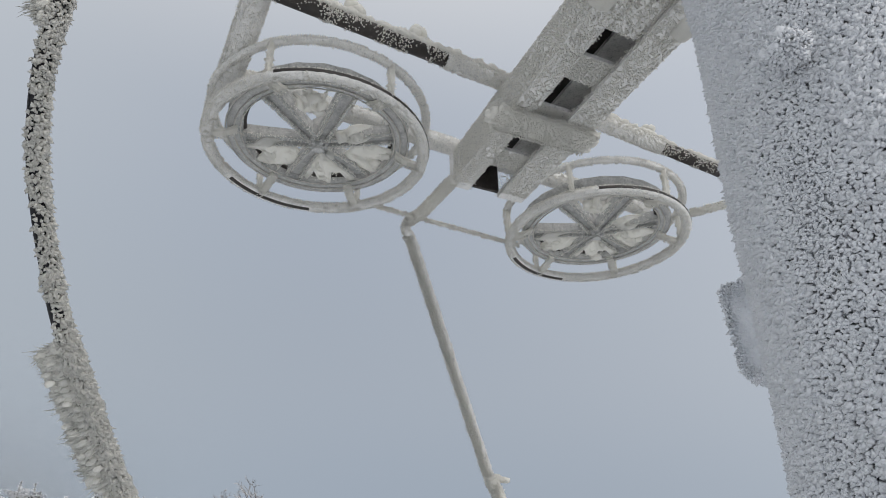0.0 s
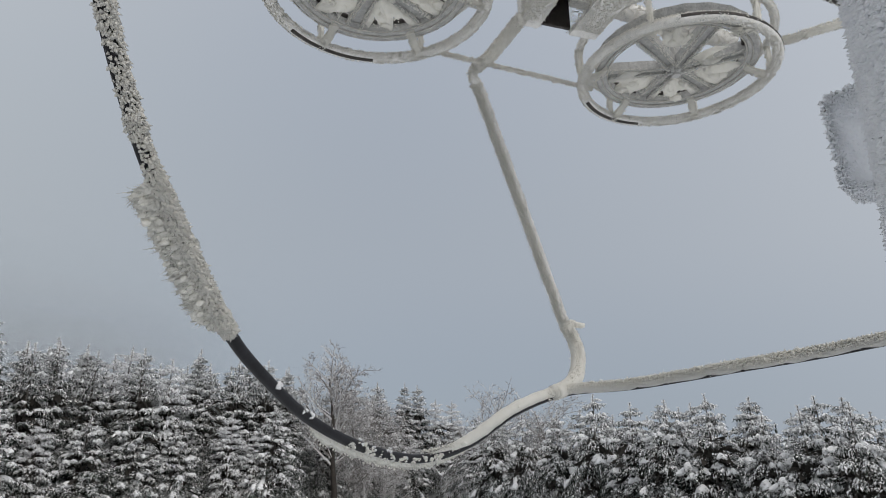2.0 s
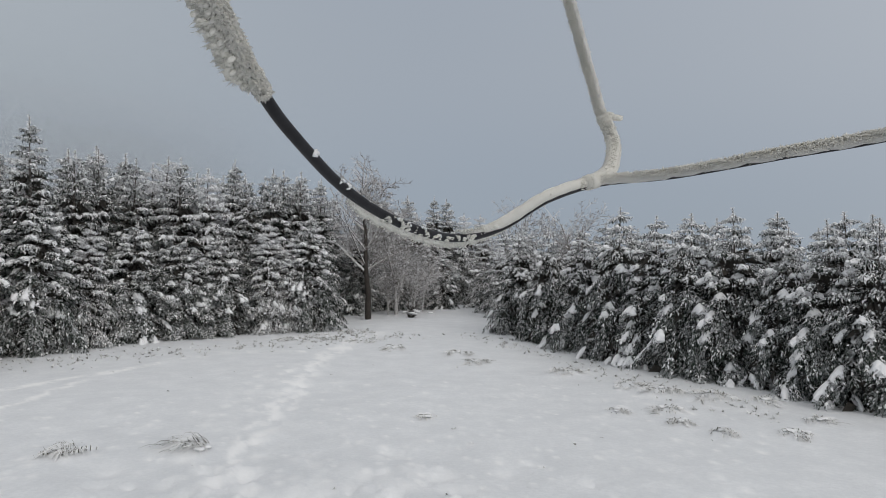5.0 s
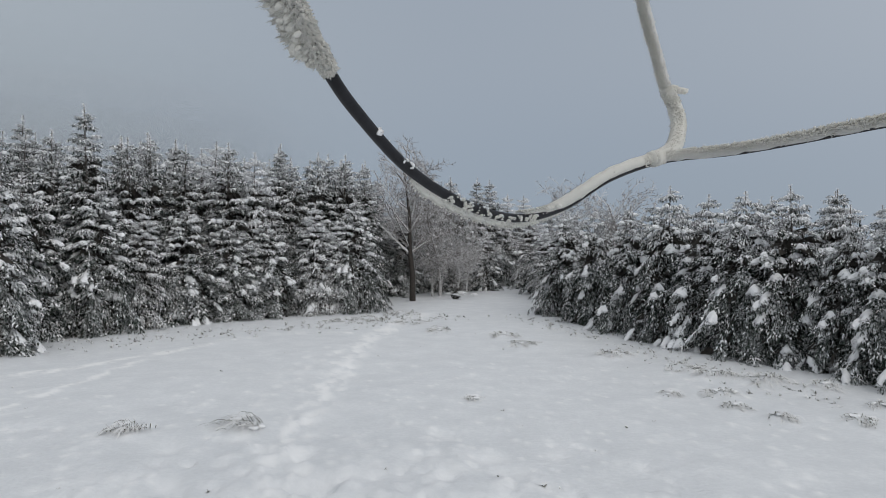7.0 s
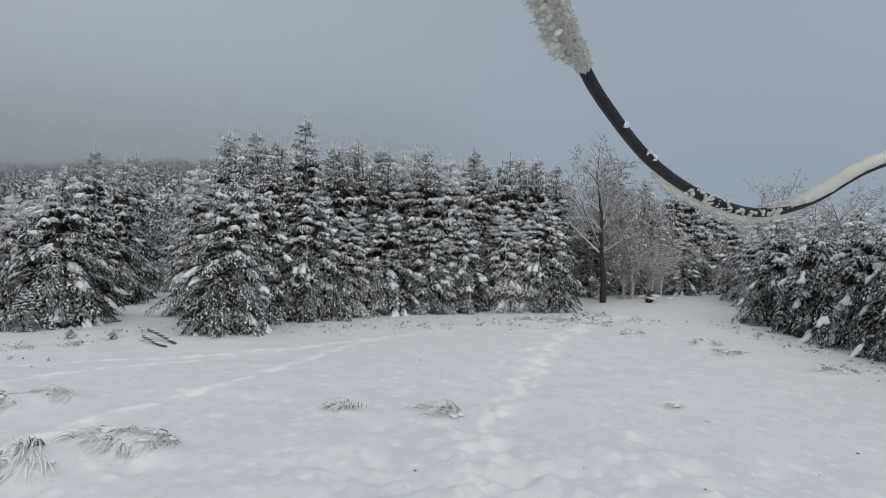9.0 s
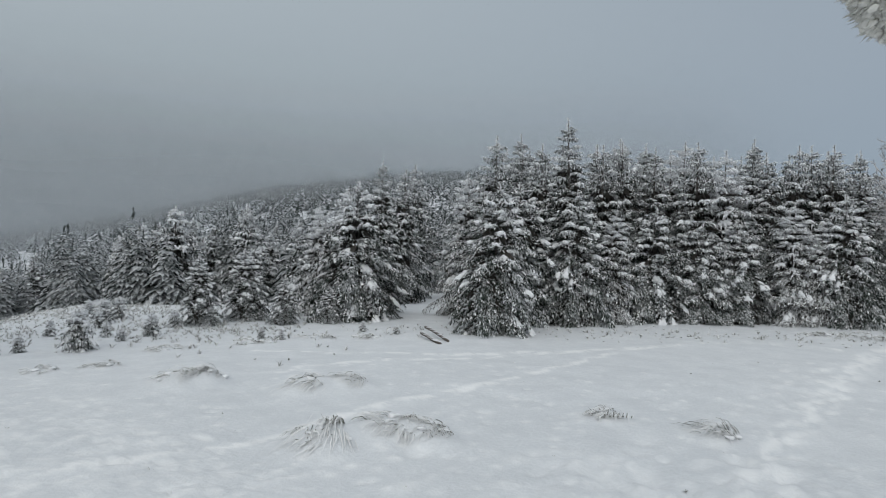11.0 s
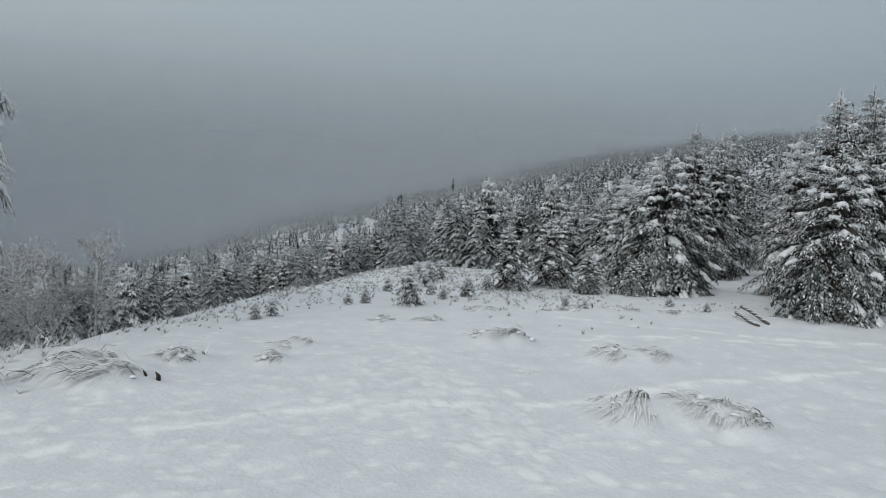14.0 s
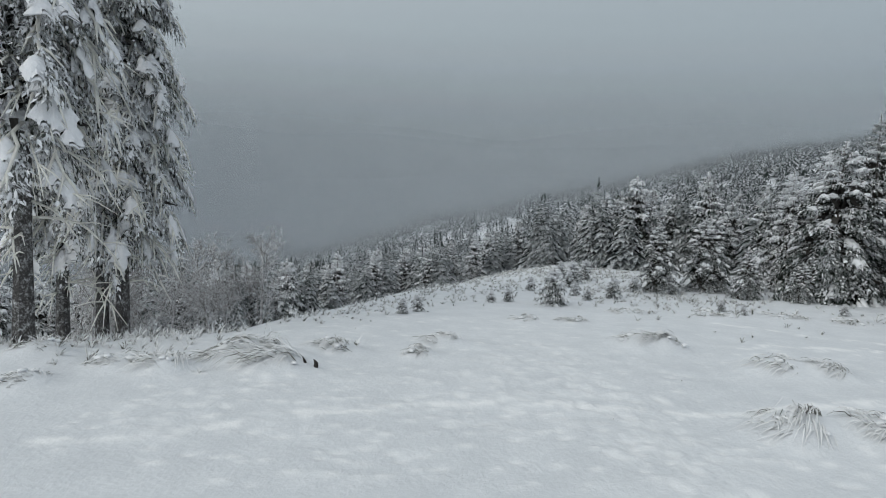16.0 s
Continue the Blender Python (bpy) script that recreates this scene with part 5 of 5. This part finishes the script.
for p in loop[106:186]:
    for _ in range(3):
        lump(sp, p + np.array((frng.normal(0, 0.006), -0.004, 0.012)) + frng.normal(0, 0.003, 3), np.array((0.010, 0.009, 0.006)) * frng.uniform(0.6, 1.2), frng.uniform(0, 99), 0.8)
fit_part(sp, "snow_ridge", M_FEATHER, "ridge of snow along the tube", hose, True, "stuff")
sp = Soup()
rib, nr = [], 7   # thin feather grown along the underside of the bend
way = np.array((-0.62, 0.05, -0.75))
for k in range(73):
    q = 80 + 0.5 * k
    i = int(q)
    p = loop[i] + (loop[i + 1] - loop[i]) * (q - i) + np.array((0.0, 0.004, -0.008))
    fade = min(1.0, k / 6 + 0.45) * min(1.0, (72 - k) / 22 + 0.12) * (1 + 0.13 * math.sin(k * 1.3) + 0.08 * math.sin(k * 2.9))
    for a_, h_ in ((0, 1), (0.35, 1), (0.7, 0.8), (1.0, 0.1), (0.7, -0.8), (0.35, -1), (0, -1)):
        rib.append(p + way * 0.024 * fade * a_ + np.array((0.0, -0.0035 * h_, 0.001 * h_)))
sp.add(rib, [(k * nr + j, k * nr + j + 1, (k + 1) * nr + j + 1, (k + 1) * nr + j) for k in range(72) for j in range(nr - 1)])
for _ in range(900):
    k = int(frng.integers(0, 72))
    tuft(sp, rib[k * nr + int(frng.integers(1, 6))], way + frng.normal(0, 0.25, 3), 0.006, 0.0024, 0.05)
for _ in range(90):
    q = frng.uniform(86, 104)
    i = int(q)
    lump(sp, loop[i] + np.array((0.004, -0.011, -0.004)) + frng.normal(0, 0.005, 3), np.array((0.0045, 0.0034, 0.0034)) * frng.uniform(0.4, 1.4), frng.uniform(0, 99), 1.3)
fit_part(sp, "snow_fringe", M_FEATHER, "fringe of snow under the bend", hose, True, "stuff")
sp = Soup()
for i, q in ((73, 0), (78, 1), (79, 2), (88, 3), (90, 4), (93, 5), (96, 6)):
    for _ in range(4):
        lump(sp, loop[i] + np.array((0.004, -0.012, 0.006)) + frng.normal(0, 0.004, 3), np.array((0.0055, 0.004, 0.0045)) * frng.uniform(0.5, 1.2), frng.uniform(0, 99), 1.2)
fit_part(sp, "snow_specks", M_CLUMP, "", hose, True, "stuff")
# feathers of rime grown into the wind: overlapping plates with soft fringes
sp = Soup()
iv0, if0 = ico(1)
for q0, q1, plates, cnt in ((45.5, 60, 340, 2600), (16, 21.5, 90, 700)):
    for k in range(plates):
        q = q0 + (q1 - q0) * (k + frng.uniform(0, 1)) / plates
        i = int(q)
        p = loop[i] + (loop[i + 1] - loop[i]) * (q - i)
        t = loop[i + 1] - loop[i]
        t = t / np.linalg.norm(t)
        d = np.array((-0.93, 0.05, -0.34)) + frng.normal(0, 0.08, 3)
        d /= np.linalg.norm(d)
        n = np.cross(t, d)
        n /= np.linalg.norm(n)
        row = frng.uniform(0, 1)
        fade = min(1.0, (q - q0) / 1.2 + 0.4) * min(1.0, (q1 - q) / 3.0 + 0.4)
        c = p + d * (0.008 + 0.034 * row * fade) + n * frng.normal(0, 0.004)
        w = iv0 * (1 + 0.5 * fbm(iv0[:, 0] * 2 + k, iv0[:, 1] * 2 + iv0[:, 2] + k * 2.3, 6, 2)[:, None])
        sp.add([tuple(v) for v in c + w[:, :1] * d * 0.0095 * fade + w[:, 1:2] * t * 0.0058 + w[:, 2:] * n * 0.005], if0)
    for _ in range(cnt):
        q = frng.uniform(q0, q1)
        i = int(q)
        p = loop[i] + (loop[i + 1] - loop[i]) * (q - i)
        comb = 0.86 + 0.14 * math.sin(q * 4.1 + 1.3 * math.sin(q * 1.7))
        fade = min(1.0, (q - q0) / 1.2 + 0.4) * min(1.0, (q1 - q) / 3.0 + 0.45) * comb
        d = np.array((-0.93, 0.05, -0.34)) + frng.normal(0, 0.09, 3)
        tuft(sp, p + d * 0.010, d, 0.046 * fade * (1 - 0.55 * frng.uniform(0, 1) ** 0.7), 0.0023 * frng.uniform(0.7, 1.3), 0.14)
fit_part(sp, "rime_feather", M_FEATHER, "long cream feathers of rime", hose, True, "stuff")

# small box fixed to the column
bx = [np.array(v) for v in ((0.778, 0.862, 2.208), (0.858, 0.775, 2.218), (0.810, 0.895, 2.072), (0.888, 0.805, 2.058))]
bx[1], bx[3] = bx[0] + (bx[1] - bx[0]) * 0.55, bx[2] + (bx[3] - bx[2]) * 0.55
back = np.array((0.05, 0.046, 0.0))
sp = Soup()
vv = [bx[0], bx[1], bx[3], bx[2]]
sp.add([*vv, *[v + back for v in vv]], [(0, 1, 2, 3), (7, 6, 5, 4), (0, 4, 5, 1), (1, 5, 6, 2), (2, 6, 7, 3), (3, 7, 4, 0)])
ob = fit_part(sp, "switch_box", M_SKYLIT_RIME, "small switch box coated in rime", None, False)
fr = Soup()
fur_box(fr, bx[0], bx[1] - bx[0], bx[2] - bx[0], np.cross(bx[2] - bx[0], bx[1] - bx[0]) * 60, 800, 0.0035, 0.0036)
fur_box(fr, bx[0], back, bx[2] - bx[0], (-0.6, 0.7, 0), 800, 0.0035, 0.0036)
fur_box(fr, bx[2], bx[3] - bx[2], back, (0, 0, -1), 700, 0.0055, 0.0027)
fur_box(fr, bx[0], bx[1] - bx[0], back, (0, 0, 1), 700, 0.0055, 0.0027)
for a, b in ((0, 1), (0, 2), (2, 3)):
    fur_tube(fr, [bx[a], bx[b]], 0.004, 300, 0.006, 0.003)
fit_part(fr, "rime", M_SKYLIT_RIME, "", ob, True, "stuff")

# ---- bare trees, shrubs, grass and odd things ----
def bare_tree(name, seed, H, r0, spread, material, depth=4, lean=(0, 0), label="", kids=(4, 7), trunk_mat=None, bare_to=0.25, thin=0.0035):
    """A leafless tree: tapered trunk, limbs and fine frosted twigs."""
    rng = np.random.default_rng(seed)
    root = new(name)
    tr, tw = Soup(), Soup()

    def grow(p, d, ln, r, level):
        n = 5 if level == 0 else 3 if level == 1 else 2
        pts, rad = [p], [r]
        for i in range(n):
            d = d + rng.normal(0, 0.13, 3) + np.array((0, 0, 0.05 if level < 2 else -0.05))
            d = d / np.linalg.norm(d)
            p = p + d * ln / n
            pts.append(p)
            rad.append(r * (1 - 0.75 * (i + 1) / n))
        (tr if level == 0 else tw).tube(pts, rad, 7 if level == 0 else 3, False)
        if level < depth:
            for _ in range(rng.integers(*kids) * (3 if level == 0 else 1)):
                s = rng.uniform(bare_to if level == 0 else 0.2, 1.0)
                i = min(n - 1, int(s * n))
                q = pts[i] + (pts[i + 1] - pts[i]) * (s * n - i)
                side = rng.normal(0, 1, 3)
                side -= d * side.dot(d)
                side /= np.linalg.norm(side) + 1e-9
                nd = d * rng.uniform(0.3, 0.9) + side * spread + np.array((0, 0, 0.1))
                grow(q, nd / np.linalg.norm(nd), ln * rng.uniform(0.25, 0.5) * (1.15 - 0.4 * s), max(thin, r * 0.32), level + 1)
    grow(np.array((0, 0, -0.1)), np.array((lean[0], lean[1], 1.0)), H, r0, 0)
    tr.obj("trunk", trunk_mat or M_BARK, root, "", True)
    tw.obj("twig", material, root, "fine twigs white with frost", False, "stuff")
    return tagged(root, label, "bare tree", "bare trees")


def put(ob, x, y, rz=0.0, s=1.0, dz=0.0):
    ob.matrix_basis = Matrix.LocRotScale((x, y, gz(x, y) + dz), Euler((0, 0, rz)), Vector((s, s, s)))
    return ob


M_DARKBARK = speckled("dark_bark", [(0.35, (0.022, 0.018, 0.016)), (0.6, (0.05, 0.042, 0.036)), (0.80, (0.25, 0.25, 0.25))], 10, 0.9, 0.8, 0.02, 5)
put(bare_tree("bare_tree", 31, 4.6, 0.11, 0.85, M_TWIG, 3, (0.05, 0), "dark-stemmed leafless tree with frosted arching branches", (9, 13), M_DARKBARK, 0.36, 0.008), -1.21, 20.0, 0, 0.92)
birch_a = bare_tree("bare_tree", 32, 3.4, 0.05, 0.75, M_TWIG, 3, (0.03, 0.02), "pale leafless birch furred with hoarfrost", (7, 11), M_TWIG, 0.25, 0.006)
birch_b = bare_tree("bare_tree", 33, 2.6, 0.035, 0.9, M_TWIG, 3, (0.0, 0.05), "low leafless birch white with hoarfrost", (7, 10), M_TWIG, 0.08, 0.006)
BIRCHES = [
    (3.9, 30.5, 1.45, 0), (2.9, 31.5, 1.2, 1), (1.9, 33.0, 1.3, 0), (0.3, 27.5, 1.0, 1), (-0.4, 22.6, 0.9, 1), (0.2, 22.4, 0.7, 1), (-1.7, 22.0, 0.9, 1), (-0.7, 22.2, 0.9, 1), (0.5, 23.6, 1.0, 1),
    (3.5, 17.6, 0.8, 1), (-13.6, -0.9, 0.8, 1), (-13.0, -1.8, 0.8, 1), (-12.4, -4.2, 0.8, 0), (-13.2, -2.6, 0.85, 1), (-12.3, -2.9, 0.8, 1), (-14.0, -1.6, 0.8, 1), (-11.9, -3.6, 0.8, 1),
    (4.3, 15.6, 0.9, 0), (-1.2, 24.5, 1.1, 0),
]
THICKET = [(random.Random(k).uniform(-2.6, 3.4), random.Random(k + 50).uniform(21.5, 33), random.Random(k + 90).uniform(0.6, 1.25), 1 if k % 4 else 0) for k in range(26)]
THICKET = [row for row in THICKET if not -0.1 < row[0] - (row[1] - 16) * 0.12 < 1.3 or row[1] > 29]
THICKET = [row for row in THICKET if not (0.2 < row[0] < 2.4 and row[1] < 25.5)]
first = {0: True, 1: True}
for k, (x, y, s, kind) in enumerate(BIRCHES + THICKET):
    src = (birch_a, birch_b)[kind]
    ob = src if first[kind] else copy_thing(src, Matrix())
    first[kind] = False
    put(ob, x, y, k * 1.7, s, -0.05)

# grass tussocks bent under snow
grng = np.random.default_rng(15)


def tussock(x, y, rad, hm, hg):
    """Locks of frosted grass that arch out over a mound of snow, combed by the wind."""
    sp = Soup()
    comb = -1.95 + grng.normal(0, 0.3)
    pieces = []
    for _ in range(int(8 + 25 * rad)):
        an = grng.uniform(0, 6.28)
        d0 = rad * math.sqrt(grng.uniform(0.02, 0.42))
        yaw0 = math.atan2(0.6 * math.sin(an) + 0.9 * math.sin(comb), 0.6 * math.cos(an) + 0.9 * math.cos(comb)) + grng.normal(0, 0.3)
        m = int(grng.integers(4, 15))
        pieces.append(np.stack([x + d0 * math.cos(an) + grng.normal(0, 0.035, m), y + d0 * math.sin(an) + grng.normal(0, 0.035, m), yaw0 + grng.normal(0, 0.22, m), hg * grng.uniform(0.7, 1.5) * grng.uniform(0.6, 1.25, m), grng.uniform(0.06, 0.34) * grng.uniform(0.7, 1.2, m)], 1))
    A = np.vstack(pieces)
    n, B, yaw, ln, rise = len(A), A[:, :2], A[:, 2], A[:, 3], A[:, 4] * A[:, 3]
    P = []
    for q in (0.0, 0.3, 0.62, 1.0):
        C = B + np.stack([np.cos(yaw), np.sin(yaw)], 1) * (ln * q)[:, None]
        P.append(np.c_[C, gzs(C) + rise * 4 * q * (1.03 - q) - (0.012 if q == 0 else 0)])
    off = np.array((x, y, gz(x, y)))
    sd = np.stack([-np.sin(yaw), np.cos(yaw), grng.normal(0, 0.5, n)], 1) * grng.uniform(0.0018, 0.0044, n)[:, None]
    for k in range(n):
        p0, p1, p2, p3 = (q[k] - off for q in P)
        s_ = sd[k]
        sp.add([p0 - s_, p0 + s_, p1 + s_, p1 - s_, p2 + s_ * 0.8, p2 - s_ * 0.8, p3], [(0, 1, 2, 3), (3, 2, 4, 5), (5, 4, 6)])
    root = new("grass_tussock")
    root.location = off
    sp.obj("blade", M_GRASS, root, "", False, "stuff")
    cs = Soup()
    for k in range(int(2 + 6 * rad)):
        an, qq = grng.uniform(0, 6.28), rad * grng.uniform(0, 0.75)
        s_ = grng.uniform(0.02, 0.04)
        cx, cy = qq * math.cos(an), qq * math.sin(an)
        lump(cs, (cx, cy, gz(x + cx, y + cy) - off[2] + 0.012), (s_ * 1.3, s_ * 1.1, s_ * 0.45), grng.uniform(0, 90), 0.9)
    cs.obj("snow_cap", M_CLUMP, root, "snow lying on the bent grass", True, "stuff")
    tagged(root, "dry grass tussock bent down under frost and snow", "grass tussock", "grass tussocks in the snow")


for row in TUSSOCKS:
    tussock(*row)

# stray blades and small frosted stems over the meadow and along its edges
sp = Soup()


STEMS = []


def stem(x, y, h, n, spread):
    STEMS.append((x, y, h * 0.7, n + 4, spread))


def grow_stems():
    zs_ = gzs([row[:2] for row in STEMS])
    for (x, y, h, n, spread), z_ in zip(STEMS, zs_):
        c = np.array((x, y, z_ - 0.02))
        for _ in range(n):
            d = np.array((grng.normal(0, spread), grng.normal(0, spread), 1.0))
            d /= np.linalg.norm(d)
            ln = h * grng.uniform(0.5, 1.1)
            sd = np.array((-d[1], d[0], 0.0)) + np.array((0.3, 0.1, 0))
            sd = sd / np.linalg.norm(sd) * grng.uniform(0.004, 0.009)
            e = c + d * ln + np.array((d[0], d[1], -0.3)) * ln * 0.3
            m = c + d * ln * 0.6
            sp.add([c - sd * 0.5, c + sd * 0.5, m + sd, m - sd, e], [(0, 1, 2, 3), (3, 2, 4)])


for _ in range(200):   # meadow
    a, r = radians(grng.uniform(-32, 100)), grng.uniform(3.2, 13)
    x, y = -r * math.sin(a), r * math.cos(a)
    if fbm(np.array([x * 0.7]), np.array([y * 0.7]), 40, 2)[0] > -0.05:
        stem(x, y, grng.uniform(0.03, 0.09), 4, 0.8)
for _ in range(320):   # along the foot of the wood and the lane
    q = grng.uniform(0, 1)
    x, y = -9.5 + 9.5 * q + grng.normal(0, 0.4), 9.2 + 6.6 * q + grng.normal(0, 0.5)
    stem(x, y, grng.uniform(0.06, 0.16), 6, 0.6)
for _ in range(200):
    q = grng.uniform(0, 1)
    x, y = 1.6 + 2.6 * q + grng.normal(0, 0.25), 15.6 - 8.6 * q + grng.normal(0, 0.4)
    stem(x, y, grng.uniform(0.05, 0.14), 6, 0.6)
for _ in range(1000):   # the rise above the valley, thick with small shoots
    q, w = grng.uniform(0, 1), abs(grng.normal(0, 1.6))
    x, y = -9.2 - 13.0 * q + grng.normal(0, 0.5), -0.6 + 7.6 * q + w * 1.2
    if w > 3.5 * (0.4 + q):
        continue
    stem(x, y, grng.uniform(0.07, 0.2), 6, 0.55)
for _ in range(600):   # crest of the rise
    x, y = -18.8 + grng.normal(0, 2.8), 9.3 + grng.normal(0, 2.0)
    stem(x, y, grng.uniform(0.10, 0.28), 7, 0.55)
for _ in range(500):
    x, y = -12.5 + grng.normal(0, 1.8), 6.8 + grng.normal(0, 1.3)
    stem(x, y, grng.uniform(0.08, 0.22), 7, 0.5)
for _ in range(320):   # round the trunks of the old spruces
    x, y = -8.9 + grng.normal(0, 1.2), -2.2 + grng.normal(0, 0.9)
    stem(x, y, grng.uniform(0.10, 0.28), 7, 0.55)
grow_stems()
under = sp.obj("undergrowth", M_SHOOT, None, "scattered frosted stems and shoots above the snow", False, "stuff")
tagged(under, "", "undergrowth")

# seedlings on the rise
seedling = spruce("spruce_seedling", 41, 0.62, 0.30, 6, 6, pads=0.4, step=0.04, size=0.045, width=0.016, white=0.2)
SEEDLINGS = [
    (-10.7, 4.15, 1.05), (-11.75, 5.8, 0.7), (-15.4, 6.5, 0.95), (-9.3, 6.85, 0.3), (-9.95, 6.9, 0.35), (-9.75, 1.62, 0.42), (-9.5, 1.35, 0.38), (-11.2, 3.5, 0.45), (-10.9, 3.1, 0.35),
    (-12.2, 5.2, 0.45), (-13.0, 6.9, 0.6), (-13.4, 4.7, 0.5), (-9.35, 8.8, 0.35), (-11.4, 5.1, 0.4), (-14.2, 5.9, 0.6), (-8.6, 8.95, 0.3), (-12.8, 7.6, 0.7), (-16.2, 7.2, 0.9), (-17.2, 6.9, 0.8),
]
for k, (x, y, s) in enumerate(SEEDLINGS):
    ob = seedling if k == 0 else copy_thing(seedling, Matrix())
    put(ob, x, y, k * 2.2, s, -0.01)
    tagged(ob, "small spruce seedling poking out of the snow", "spruce seedling", "seedlings on the rise")

# two old poles lying beside the side track
for k, (a, b) in enumerate((((-8.1, 9.2, 0.13), (-7.15, 8.72, 0.03)), ((-7.85, 8.8, 0.07), (-7.1, 8.45, 0.01)))):
    sp = Soup()
    z0 = gz(-7.5, 8.7)
    pts = [np.array(a) * (1 - q) + np.array(b) * q + np.array((0, 0, z0 + 0.012 * math.sin(q * 5 + k))) for q in np.linspace(0, 1, 7)]
    sp.tube(pts, [0.024, 0.026, 0.024, 0.025, 0.022, 0.023, 0.02], 9)
    root = new("wooden_pole")
    sp.obj("pole", M_WOOD, root, "")
    cs = Soup()
    for p in pts[1:-1]:
        lump(cs, p + np.array((0, 0, 0.022)), (0.085, 0.020, 0.007), p[0] * 7, 0.5)
    cs.obj("snow_cap", M_CLUMP, root, "strip of snow on the pole", True)
    tagged(root, "weathered pole lying half buried in snow", "pole", "poles by the track")

# stump under a tussock, and a dark bush by the lane
sp = Soup()
x, y = -6.02, 0.02
z = gz(x, y)
sp.tube([(x, y - 0.05, z - 0.05), (x + 0.005, y - 0.055, z + 0.03), (x + 0.012, y - 0.075, z + 0.075)], [0.022, 0.014, 0.003], 7)
sp.tube([(x + 0.03, y + 0.04, z - 0.05), (x + 0.03, y + 0.045, z + 0.02), (x + 0.03, y + 0.02, z + 0.055)], [0.026, 0.018, 0.003], 7)
tagged(sp.obj("tree_stump", M_DARKBARK, None, "", True), "small dark stump showing under snowy grass", "stump")
bush = bare_tree("low_bush", 44, 0.30, 0.02, 1.8, M_DARKBARK, 2, (0, 0), "low dark bush by the lane under a cap of snow", (9, 14), None, 0.02, 0.006)
cs = Soup()
for k in range(14):
    lump(cs, (grng.normal(0, 0.13), grng.normal(0, 0.10), 0.13 + grng.normal(0, 0.02)), np.array((0.075, 0.06, 0.016)) * grng.uniform(0.5, 1.2), k * 1.7, 1.3)
cs.obj("snow_cap", M_CLUMP, bush, "snow lying on the bush", True)
put(bush, 0.06, 20.3, 0, 1.5)
tagged(bush, "", "bush")
